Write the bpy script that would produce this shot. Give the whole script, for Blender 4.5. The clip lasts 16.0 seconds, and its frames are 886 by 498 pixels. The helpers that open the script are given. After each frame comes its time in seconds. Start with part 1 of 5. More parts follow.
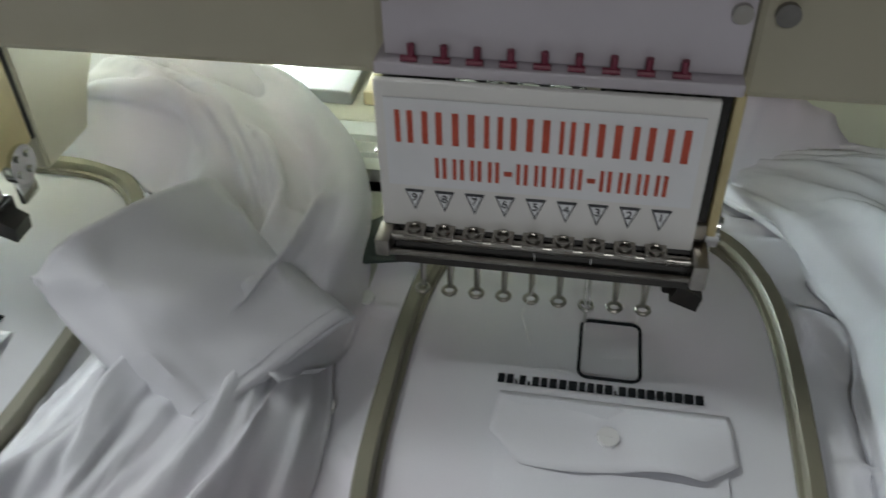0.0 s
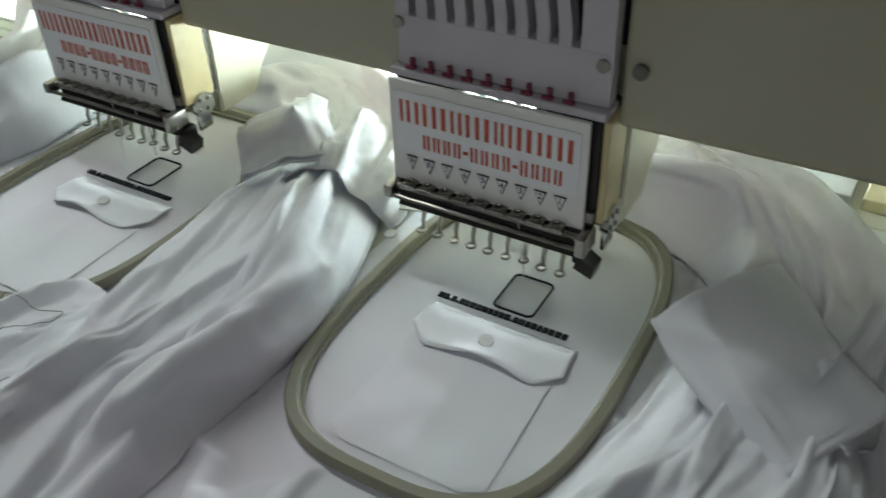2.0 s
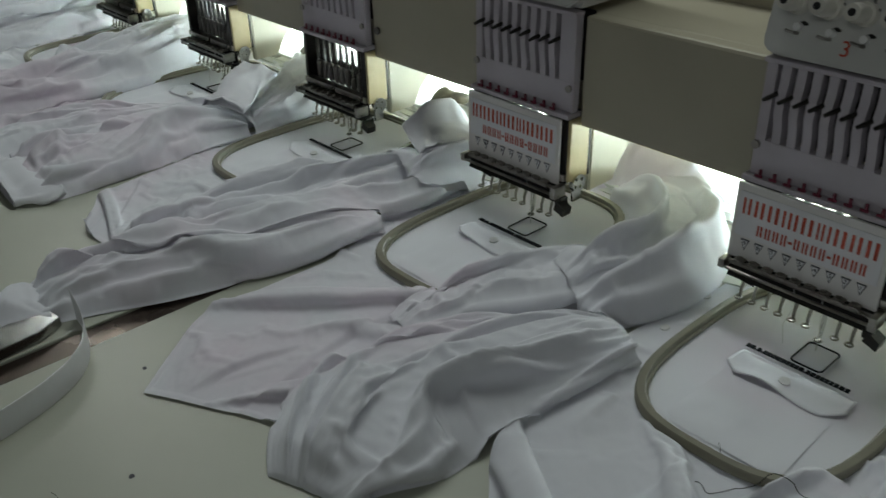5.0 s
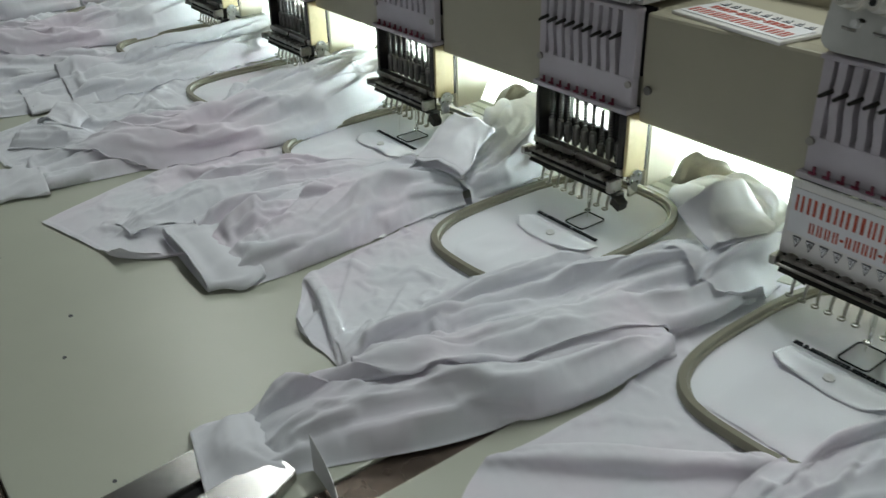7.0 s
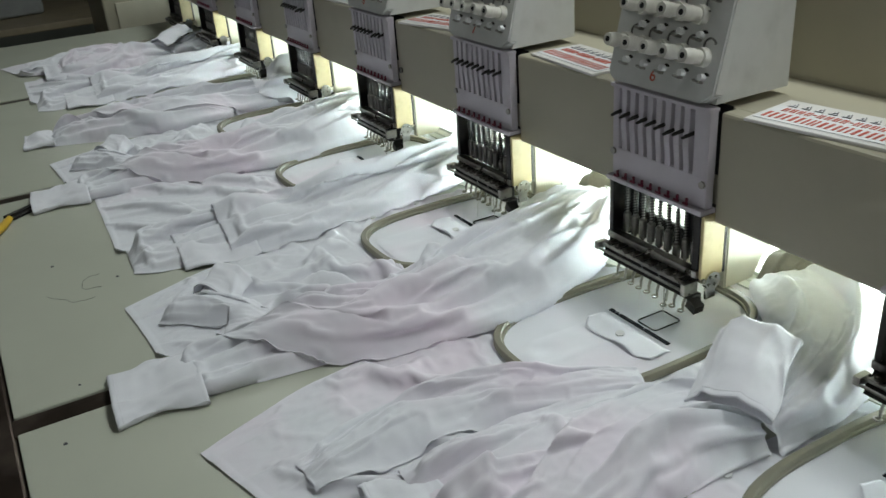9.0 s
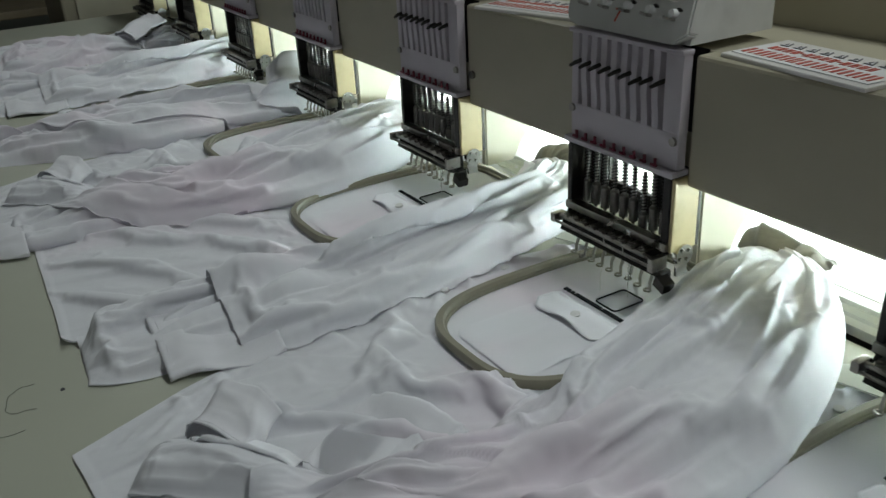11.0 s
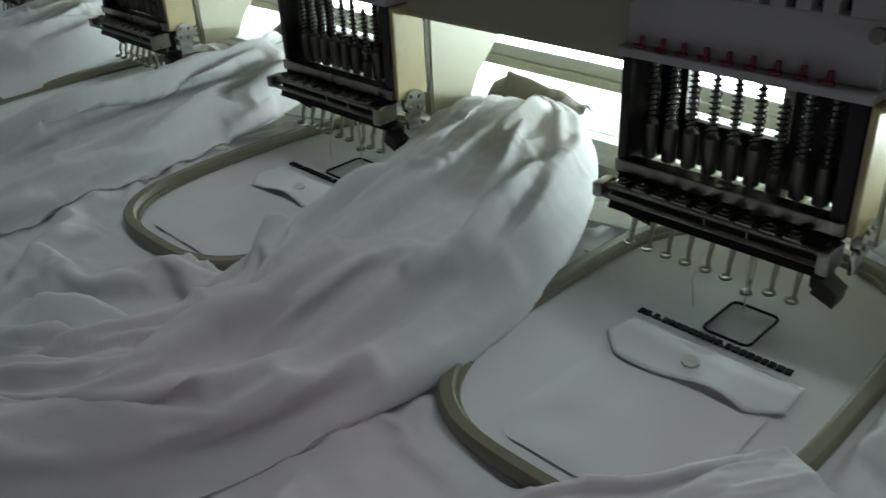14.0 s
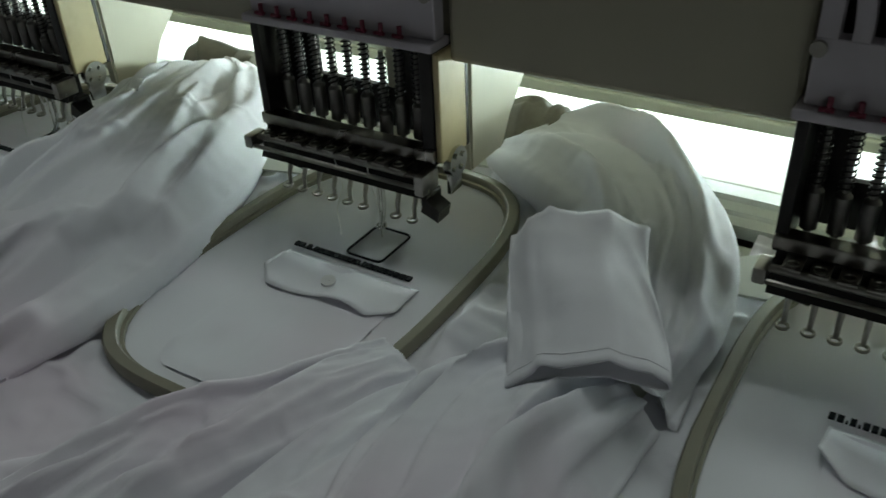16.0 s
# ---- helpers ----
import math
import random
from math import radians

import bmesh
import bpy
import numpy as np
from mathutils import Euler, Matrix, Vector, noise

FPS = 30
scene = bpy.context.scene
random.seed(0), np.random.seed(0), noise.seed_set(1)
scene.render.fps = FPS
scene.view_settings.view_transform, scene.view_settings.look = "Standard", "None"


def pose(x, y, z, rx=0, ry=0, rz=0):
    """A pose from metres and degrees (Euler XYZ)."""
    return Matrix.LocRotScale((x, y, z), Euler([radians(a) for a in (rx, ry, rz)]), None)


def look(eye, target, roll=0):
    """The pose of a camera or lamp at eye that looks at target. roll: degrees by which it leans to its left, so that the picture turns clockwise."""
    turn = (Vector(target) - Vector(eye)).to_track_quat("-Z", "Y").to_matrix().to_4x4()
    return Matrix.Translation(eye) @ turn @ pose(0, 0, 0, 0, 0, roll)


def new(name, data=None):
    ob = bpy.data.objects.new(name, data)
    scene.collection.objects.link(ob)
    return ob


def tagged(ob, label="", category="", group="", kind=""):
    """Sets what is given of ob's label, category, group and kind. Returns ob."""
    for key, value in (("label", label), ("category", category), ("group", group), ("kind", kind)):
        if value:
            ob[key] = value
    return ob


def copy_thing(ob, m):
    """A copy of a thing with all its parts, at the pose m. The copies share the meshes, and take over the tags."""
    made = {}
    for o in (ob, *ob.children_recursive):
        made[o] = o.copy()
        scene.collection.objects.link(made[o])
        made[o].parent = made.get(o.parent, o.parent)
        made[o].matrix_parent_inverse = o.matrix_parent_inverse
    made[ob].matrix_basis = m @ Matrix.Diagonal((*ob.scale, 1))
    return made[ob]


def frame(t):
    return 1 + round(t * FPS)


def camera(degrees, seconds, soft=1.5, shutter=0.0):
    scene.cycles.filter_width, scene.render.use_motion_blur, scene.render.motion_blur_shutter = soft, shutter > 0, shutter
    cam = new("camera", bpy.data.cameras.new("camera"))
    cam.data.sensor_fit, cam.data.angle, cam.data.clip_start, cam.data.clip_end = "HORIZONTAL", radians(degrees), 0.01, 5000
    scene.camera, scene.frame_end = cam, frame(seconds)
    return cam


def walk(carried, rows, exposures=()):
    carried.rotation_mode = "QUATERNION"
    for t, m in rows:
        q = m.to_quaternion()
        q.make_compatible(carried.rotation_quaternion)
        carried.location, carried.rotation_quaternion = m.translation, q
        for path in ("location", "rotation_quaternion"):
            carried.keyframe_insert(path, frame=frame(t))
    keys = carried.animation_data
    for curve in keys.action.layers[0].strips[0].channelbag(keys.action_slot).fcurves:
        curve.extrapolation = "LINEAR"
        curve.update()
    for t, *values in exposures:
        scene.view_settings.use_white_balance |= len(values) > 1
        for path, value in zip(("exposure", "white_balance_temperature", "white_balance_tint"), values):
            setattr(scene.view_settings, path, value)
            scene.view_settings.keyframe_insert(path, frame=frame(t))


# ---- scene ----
cam = camera(54.3, 16.0, soft=1.5, shutter=0.25)
PATH = [
    (0, (0.1, -0.197, 1.212), (-0.193, 1.304, -0.077), -1.7),
    (0.5, (0.064, -0.224, 1.237), (-0.415, 1.255, -0.021), -3.2),
    (1, (0.02, -0.251, 1.247), (-0.587, 1.203, 0.016), -2.8),
    (1.5, (-0.022, -0.294, 1.266), (-0.699, 1.151, 0.06), -1.1),
    (2, (-0.063, -0.327, 1.291), (-0.901, 1.036, 0.09), -2.3),
    (2.5, (-0.124, -0.358, 1.304), (-1.068, 0.946, 0.117), -2.4),
    (3, (-0.174, -0.392, 1.327), (-1.168, 0.919, 0.19), -2.1),
    (3.5, (-0.231, -0.439, 1.36), (-1.266, 0.862, 0.248), -2.1),
    (4, (-0.298, -0.518, 1.376), (-1.388, 0.773, 0.306), -1.2),
    (4.5, (-0.35, -0.567, 1.39), (-1.548, 0.66, 0.36), -1.8),
    (5, (-0.407, -0.611, 1.399), (-1.699, 0.548, 0.406), -1.4),
    (5.2, (-0.424, -0.614, 1.398), (-1.744, 0.519, 0.411), -1.3),
    (7.3, (-0.84, -0.622, 1.393), (-2.248, 0.41, 0.417), -1.8),
    (7.5, (-0.893, -0.628, 1.399), (-2.273, 0.443, 0.424), -2.1),
    (8, (-1.016, -0.64, 1.416), (-2.39, 0.46, 0.466), -3.1),
    (8.5, (-1.101, -0.589, 1.432), (-2.603, 0.385, 0.54), -3.8),
    (9, (-1.166, -0.542, 1.433), (-2.76, 0.31, 0.576), -4.5),
    (9.5, (-1.243, -0.516, 1.41), (-2.84, 0.284, 0.51), -3.8),
    (10, (-1.39, -0.503, 1.399), (-2.94, 0.354, 0.471), -4.0),
    (10.2, (-1.458, -0.495, 1.391), (-2.986, 0.399, 0.461), -4.0),
    (12.3, (-1.752, -0.401, 1.231), (-3.354, 0.525, 0.473), -2.3),
    (12.5, (-1.752, -0.395, 1.222), (-3.319, 0.566, 0.434), -2.2),
    (13, (-1.74, -0.364, 1.205), (-3.209, 0.667, 0.323), -3.0),
    (13.5, (-1.707, -0.337, 1.186), (-3.089, 0.774, 0.262), -3.4),
    (14, (-1.674, -0.322, 1.185), (-2.943, 0.883, 0.216), -3.1),
    (14.5, (-1.637, -0.302, 1.192), (-2.786, 0.962, 0.152), -3.5),
    (15, (-1.604, -0.29, 1.197), (-2.667, 1.024, 0.127), -3.0),
    (15.5, (-1.57, -0.304, 1.192), (-2.553, 1.07, 0.12), -2.1),
    (16, (-1.528, -0.308, 1.217), (-2.442, 1.101, 0.132), -2.8),
]
walk(cam, [(t, look(eye, target, roll)) for t, eye, target, roll in PATH],
     exposures=[(0, -0.22, 6400, 9), (1, -0.42, 6400, 6), (1.5, -0.43, 6400, 4), (2, -0.72, 6400, 3), (2.5, -1.2, 6400, 3), (3.5, -1.12, 6400, 2), (4, -1.12, 6400, 3), (4.5, -1.72, 6400, 3), (5.2, -1.53, 6400, 4), (7.5, -0.93, 6400, 4), (9, -0.85, 6400, 5), (10.2, -1.24, 6400, 5), (12.5, -1.82, 6400, 4), (13, -2.1, 6400, 4), (14.5, -2.27, 6400, 0), (16, -2.37, 6400, 0)])

# ---- world and lamps ----
world = bpy.data.worlds.new("world")
scene.world = world
world.use_nodes = True
world.node_tree.nodes["Background"].inputs[0].default_value = (0.55, 0.6, 0.65, 1)
world.node_tree.nodes["Background"].inputs[1].default_value = 0.02


def area_lamp(name, x, y, z, sx, sy, watts, colour, tilt=0.0):
    data = bpy.data.lights.new(name, "AREA")
    data.shape, data.size, data.size_y, data.energy, data.color = "RECTANGLE", sx, sy, watts, colour
    ob = new(name, data)
    ob.matrix_world = pose(x, y, z, tilt, 0, 0)
    return ob


# ceiling fluorescent fittings over the aisle, and the work light under the machine's beam
for lx, watts in ((-1.5, 34), (-3.7, 31)):
    area_lamp("ceiling_lamp", lx, 0.42, 2.66, 1.4, 0.12, watts, (0.97, 1.0, 0.98))
area_lamp("aisle_lamp", 0.2, -2.5, 2.5, 1.2, 0.12, 17, (0.99, 1.0, 0.985), 50)
TABLE = 0.847          # height of the machine's table
PITCH = 0.4            # distance from head to head
HEADS = 12

# ---- materials ----


def material(name, colour, rough=0.5, metal=0.0, grain=0.0, scale=60.0, stain_or_light=0.0, stain_or_light_scale=4.0, bump=0.0, bump_scale=None,
             stain_or_light_colour=None, sheen=0.0, sub=0.0, spread=0.0, coat=0.0, through_light=0.0, crumple=0.0):
    m = bpy.data.materials.new(name)
    m.use_nodes = True
    nt = m.node_tree
    b = nt.nodes["Principled BSDF"]
    b.inputs["Roughness"].default_value, b.inputs["Metallic"].default_value = rough, metal
    b.inputs["Sheen Weight"].default_value = sheen
    b.inputs["Coat Weight"].default_value = coat
    if sub:
        b.inputs["Subsurface Weight"].default_value = sub
        b.inputs["Subsurface Radius"].default_value = (0.004, 0.004, 0.004)
    co = nt.nodes.new("ShaderNodeTexCoord").outputs["Object"]

    def noise_node(sc, detail, w=0.0):
        n = nt.nodes.new("ShaderNodeTexNoise")
        n.inputs["Scale"].default_value, n.inputs["Detail"].default_value = sc, detail
        nt.links.new(co, n.inputs["Vector"])
        return n.outputs["Fac"]

    def mix(fac, a, c):
        n = nt.nodes.new("ShaderNodeMix")
        n.data_type = "RGBA"
        for sock, v in ((n.inputs[0], fac), (n.inputs[6], a), (n.inputs[7], c)):
            if isinstance(v, (float, int)):
                sock.default_value = v
            elif isinstance(v, tuple):
                sock.default_value = (*v, 1)
            else:
                nt.links.new(v, sock)
        return n.outputs[2]

    def ramp(fac, lo, hi, top):
        n = nt.nodes.new("ShaderNodeMapRange")
        nt.links.new(fac, n.inputs[0])
        n.inputs[1].default_value, n.inputs[2].default_value, n.inputs[4].default_value = lo, hi, top
        return n.outputs[0]

    out = mix(0.0, colour, colour)
    if grain:
        dark = tuple(c * (1 - grain) for c in colour)
        out = mix(ramp(noise_node(scale, 6), 0.3, 0.7, 1.0), dark, colour)
    # blotches of a second colour: stains, and on the cottons pinkish reflected light
    if stain_or_light:
        sc = stain_or_light_colour or tuple(c * 0.5 for c in colour)
        out = mix(ramp(noise_node(stain_or_light_scale, 4), 0.52, 0.75, stain_or_light), out, sc)
    if spread:
        info = nt.nodes.new("ShaderNodeObjectInfo")
        hs = nt.nodes.new("ShaderNodeHueSaturation")
        r = nt.nodes.new("ShaderNodeMapRange")
        nt.links.new(info.outputs["Random"], r.inputs[0])
        r.inputs[3].default_value, r.inputs[4].default_value = 1 - spread, 1 + spread
        nt.links.new(r.outputs[0], hs.inputs["Value"])
        nt.links.new(out, hs.inputs["Color"])
        out = hs.outputs[0]
    nt.links.new(out, b.inputs["Base Color"])
    if grain or stain_or_light:
        rr = nt.nodes.new("ShaderNodeMapRange")
        nt.links.new(noise_node(scale * 0.4, 5), rr.inputs[0])
        rr.inputs[3].default_value, rr.inputs[4].default_value = max(rough - 0.1, 0.03), min(rough + 0.1, 1)
        nt.links.new(rr.outputs[0], b.inputs["Roughness"])
    if bump:
        bn = nt.nodes.new("ShaderNodeBump")
        bn.inputs["Strength"].default_value, bn.inputs["Distance"].default_value = bump, 0.001
        nt.links.new(noise_node(bump_scale or scale, 6), bn.inputs["Height"])
        nt.links.new(bn.outputs[0], b.inputs["Normal"])
        if crumple:
            cr = nt.nodes.new("ShaderNodeBump")
            cr.inputs["Strength"].default_value, cr.inputs["Distance"].default_value = crumple, 0.004
            tx = nt.nodes.new("ShaderNodeTexNoise")
            tx.noise_type = "RIDGED_MULTIFRACTAL"
            tx.inputs["Scale"].default_value, tx.inputs["Detail"].default_value, tx.inputs["Distortion"].default_value = 11, 2.5, 0.8
            nt.links.new(co, tx.inputs["Vector"])
            nt.links.new(tx.outputs["Fac"], cr.inputs["Height"])
            nt.links.new(cr.outputs[0], bn.inputs["Normal"])
    if through_light:
        tr = nt.nodes.new("ShaderNodeBsdfTranslucent")
        nt.links.new(out, tr.inputs["Color"])
        mx = nt.nodes.new("ShaderNodeMixShader")
        mx.inputs[0].default_value = through_light
        nt.links.new(b.outputs[0], mx.inputs[1])
        nt.links.new(tr.outputs[0], mx.inputs[2])
        nt.links.new(mx.outputs[0], nt.nodes["Material Output"].inputs["Surface"])
    return m


def glow(name, colour, strength):
    m = material(name, colour)
    b = m.node_tree.nodes["Principled BSDF"]
    b.inputs["Emission Color"].default_value, b.inputs["Emission Strength"].default_value = (*colour, 1), strength
    return m


CREAM = material("cream_enamel", (0.43, 0.40, 0.305), 0.42, grain=0.06, scale=14, stain_or_light=0.25, stain_or_light_scale=5, stain_or_light_colour=(0.36, 0.33, 0.25), bump=0.08, bump_scale=500)
CREAM_OLD = material("yellowed_enamel", (0.6, 0.5, 0.27), 0.4, grain=0.1, scale=30, stain_or_light=0.4, stain_or_light_scale=40, stain_or_light_colour=(0.36, 0.27, 0.12))
ARM = material("ivory_casting", (0.66, 0.63, 0.5), 0.35, grain=0.05, scale=20, stain_or_light=0.3, stain_or_light_scale=12, stain_or_light_colour=(0.5, 0.44, 0.3))
PLATE = material("grey_plastic", (0.55, 0.51, 0.56), 0.38, grain=0.05, scale=30, stain_or_light=0.3, stain_or_light_scale=16, stain_or_light_colour=(0.38, 0.34, 0.35), coat=0.1)
COVER = material("white_cover", (0.8, 0.78, 0.76), 0.35, grain=0.03, scale=40, stain_or_light=0.25, stain_or_light_scale=9, stain_or_light_colour=(0.62, 0.6, 0.55))
PAPER = material("paper", (0.82, 0.82, 0.84), 0.7, grain=0.03, scale=80, bump=0.1)
RED = material("red_ink", (0.55, 0.09, 0.05), 0.6, grain=0.15, scale=120)
INK = material("dark_ink", (0.07, 0.07, 0.08), 0.6, grain=0.15, scale=120)
PIN = material("red_rubber", (0.2, 0.03, 0.06), 0.45, grain=0.15, scale=200)
DARK = material("black_oxide", (0.025, 0.023, 0.022), 0.4, 0.5, grain=0.3, scale=60, stain_or_light=0.3, stain_or_light_scale=50, stain_or_light_colour=(0.07, 0.055, 0.04))
# near-black colour that stands in for the shade inside slots and holes
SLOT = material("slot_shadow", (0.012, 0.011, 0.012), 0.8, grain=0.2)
STEEL = material("worn_steel", (0.42, 0.4, 0.37), 0.3, 1.0, grain=0.3, scale=90, stain_or_light=0.4, stain_or_light_scale=70, stain_or_light_colour=(0.18, 0.14, 0.1))
GUN = material("grey_steel", (0.22, 0.21, 0.2), 0.42, 0.9, grain=0.3, scale=90, stain_or_light=0.3, stain_or_light_scale=60, stain_or_light_colour=(0.1, 0.08, 0.06))
CHROME = material("bright_steel", (0.7, 0.7, 0.68), 0.18, 1.0, grain=0.12, scale=120)
BRASS = material("aged_brass", (0.35, 0.27, 0.14), 0.35, 1.0, grain=0.3, scale=100)
KNOB = material("ivory_plastic", (0.72, 0.7, 0.64), 0.4, grain=0.05, scale=60, sub=0.1)
TENSION = material("grey_white_plastic", (0.62, 0.62, 0.6), 0.42, grain=0.06, scale=40, stain_or_light=0.35, stain_or_light_scale=25, stain_or_light_colour=(0.4, 0.4, 0.38))
TOP = material("table_laminate", (0.45, 0.46, 0.385), 0.36, grain=0.05, scale=9, stain_or_light=0.22, stain_or_light_scale=3.5, stain_or_light_colour=(0.4, 0.4, 0.33), bump=0.06, bump_scale=350)
STRIP = material("brown_metal", (0.1, 0.075, 0.06), 0.3, 0.8, grain=0.35, scale=25, stain_or_light=0.5, stain_or_light_scale=14, stain_or_light_colour=(0.25, 0.2, 0.17))
HOOP = material("olive_plastic", (0.2, 0.187, 0.137), 0.48, grain=0.08, scale=40, stain_or_light=0.35, stain_or_light_scale=20, stain_or_light_colour=(0.22, 0.2, 0.13), spread=0.08)
ALU = material("white_aluminium", (0.7, 0.72, 0.68), 0.4, 0.1, grain=0.06, scale=20, stain_or_light=0.25, stain_or_light_scale=6)
REAR = material("white_laminate", (0.68, 0.68, 0.6), 0.4, grain=0.04, scale=12, stain_or_light=0.2, stain_or_light_scale=5)
# lilac-pink blotches on both cottons paint in the cast of reflected light
CLOTH = material("white_cotton", (0.745, 0.75, 0.80), 0.85, grain=0.02, scale=900, stain_or_light=0.7, stain_or_light_scale=4.2, stain_or_light_colour=(0.80, 0.67, 0.77), bump=0.25, bump_scale=1600, sheen=0.1, spread=0.02, through_light=0.07, crumple=0.32)
CUFFM = material("starched_cotton", (0.77, 0.77, 0.82), 0.8, grain=0.02, scale=900, stain_or_light=0.1, stain_or_light_scale=9, stain_or_light_colour=(0.76, 0.7, 0.78), bump=0.25, bump_scale=1600, sheen=0.1, through_light=0.08, crumple=0.18)
THREAD = material("black_thread", (0.016, 0.018, 0.021), 0.95, grain=0.4, scale=900, bump=0.3, bump_scale=1400)
THREAD.node_tree.nodes["Principled BSDF"].inputs["Specular IOR Level"].default_value = 0.1
# white shirt cloth with the shade behind the arms put into its colour
SHADED_CLOTH = material("taupe_backing", (0.13, 0.12, 0.1), 0.85, grain=0.1, scale=200, stain_or_light=0.3, stain_or_light_scale=20, bump=0.2, bump_scale=900)
WHITE_THREAD = material("white_thread", (0.8, 0.8, 0.8), 0.7)
BUTTON = material("pearl_button", (0.8, 0.8, 0.8), 0.25, coat=0.3)
TUBE = glow("fluorescent_glass", (0.88, 1.0, 0.985), 195.0)
WALL = material("wall_paint", (0.24, 0.25, 0.22), 0.8, grain=0.06, scale=5, stain_or_light=0.3, stain_or_light_scale=1.2, bump=0.1, bump_scale=120)
FLOOR = material("floor_tile", (0.14, 0.1, 0.075), 0.45, grain=0.2, scale=6, stain_or_light=0.4, stain_or_light_scale=2, bump=0.1)
CEIL = material("ceiling_paint", (0.3, 0.3, 0.29), 0.85, grain=0.05, scale=4)

# ---- mesh helpers ----


def part(name, bm, mat, parent=None, label="", smooth=False, angle=40):
    me = bpy.data.meshes.new(name)
    bm.normal_update()
    bm.to_mesh(me)
    bm.free()
    me.materials.append(mat)
    if smooth:
        me.shade_smooth()
        me.set_sharp_from_angle(angle=radians(angle))
    ob = new(name, me)
    if parent is not None:
        ob.parent = parent
    if label:
        ob["label"] = label
    return ob


def share(ob, parent, m):
    """Another object on the same mesh."""
    o = new(ob.name.split(".")[0], ob.data)
    o.parent = parent
    o.matrix_basis = m
    if "label" in ob:
        o["label"] = ob["label"]
    return o


def thing(name, m, label, category, group="", kind=""):
    ob = new(name)
    ob.empty_display_size = 0.02
    ob.matrix_basis = m
    return tagged(ob, label, category, group, kind)


def add_box(bm, x0, x1, y0, y1, z0, z1, bevel=0.0, seg=2, m=None):
    t = bmesh.new()
    bmesh.ops.create_cube(t, size=1)
    for v in t.verts:
        v.co = ((x0 + x1) / 2 + v.co.x * (x1 - x0), (y0 + y1) / 2 + v.co.y * (y1 - y0), (z0 + z1) / 2 + v.co.z * (z1 - z0))
    if bevel:
        bmesh.ops.bevel(t, geom=t.edges[:], offset=bevel, segments=seg, profile=0.5, affect="EDGES")
    if m is not None:
        bmesh.ops.transform(t, matrix=m, verts=t.verts)
    merge(bm, t)
    return bm


def merge(bm, t):
    me = bpy.data.meshes.new("tmp")
    t.to_mesh(me)
    t.free()
    bm.from_mesh(me)
    bpy.data.meshes.remove(me)


def box(*a, **k):
    return add_box(bmesh.new(), *a, **k)


def add_cyl(bm, p, q, r0, r1=None, seg=16, cap=True):
    p, q = Vector(p), Vector(q)
    d = q - p
    t = bmesh.new()
    bmesh.ops.create_cone(t, cap_ends=cap, segments=seg, radius1=r0, radius2=r0 if r1 is None else r1, depth=d.length)
    rot = d.to_track_quat("Z", "Y").to_matrix().to_4x4()
    bmesh.ops.transform(t, matrix=Matrix.Translation((p + q) / 2) @ rot, verts=t.verts)
    merge(bm, t)
    return bm


def add_tube(bm, pts, r, seg=8, closed=False):
    """A round rod along points."""
    pts = [Vector(p) for p in pts]
    n = len(pts)
    rings, side = [], None
    for i, p in enumerate(pts):
        a = pts[(i - 1) % n] if closed or i > 0 else p
        b = pts[(i + 1) % n] if closed or i < n - 1 else p
        d = (b - a).normalized()
        if side is None:
            side = d.orthogonal().normalized()
        side = (side - d * side.dot(d)).normalized()
        up = d.cross(side)
        rr = r[i] if isinstance(r, (list, tuple)) else r
        rings.append([bm.verts.new(p + rr * (math.cos(t) * side + math.sin(t) * up)) for t in (2 * math.pi * j / seg for j in range(seg))])
    for i in range(n if closed else n - 1):
        a, b = rings[i], rings[(i + 1) % n]
        for j in range(seg):
            bm.faces.new((a[j], a[(j + 1) % seg], b[(j + 1) % seg], b[j]))
    if not closed:
        bm.faces.new(rings[0][::-1])
        bm.faces.new(rings[-1])
    return bm


def add_prism(bm, outline, axis, a, b):
    """A flat outline pushed along an axis from a to b; outline in the two other axes, in order."""
    def place(p, w):
        return {"x": (w, p[0], p[1]), "y": (p[0], w, p[1]), "z": (p[0], p[1], w)}[axis]
    lo = [bm.verts.new(place(p, a)) for p in outline]
    hi = [bm.verts.new(place(p, b)) for p in outline]
    bm.faces.new(lo)
    bm.faces.new(hi[::-1])
    n = len(outline)
    for i in range(n):
        bm.faces.new((lo[(i + 1) % n], lo[i], hi[i], hi[(i + 1) % n]))
    bmesh.ops.recalc_face_normals(bm, faces=bm.faces[:])
    return bm


def text_part(name, words, size, mat, parent, m, label=""):
    cu = bpy.data.curves.new(name, "FONT")
    cu.body, cu.size, cu.align_x, cu.align_y, cu.extrude = words, size, "CENTER", "CENTER", 0.0003
    cu.materials.append(mat)
    ob = new(name, cu)
    ob.parent = parent
    ob.matrix_basis = m
    if label:
        ob["label"] = label
    return ob


# ---- the room ----


def room():
    x0, x1, y0, y1, h = -9.0, 3.0, -3.2, 2.6, 2.75
    tagged(part("floor", box(x0, x1, y0, y1, -0.1, 0.0), FLOOR), "dark brown tiled workshop floor", "floor", kind="structure")
    tagged(part("ceiling", box(x0, x1, y0, y1, h, h + 0.1), CEIL), "plain off-white ceiling", "ceiling", kind="structure")
    for name, b in (("wall_north", (x0, x1, y1, y1 + 0.12, 0, h)), ("wall_south", (x0, x1, y0 - 0.12, y0, 0, h)),
                    ("wall_west", (x0 - 0.12, x0, y0, y1, 0, h)), ("wall_east", (x1, x1 + 0.12, y0, y1, 0, h))):
        tagged(part(name, box(*b), WALL), "plain grey-green painted wall", "wall", kind="structure")


room()

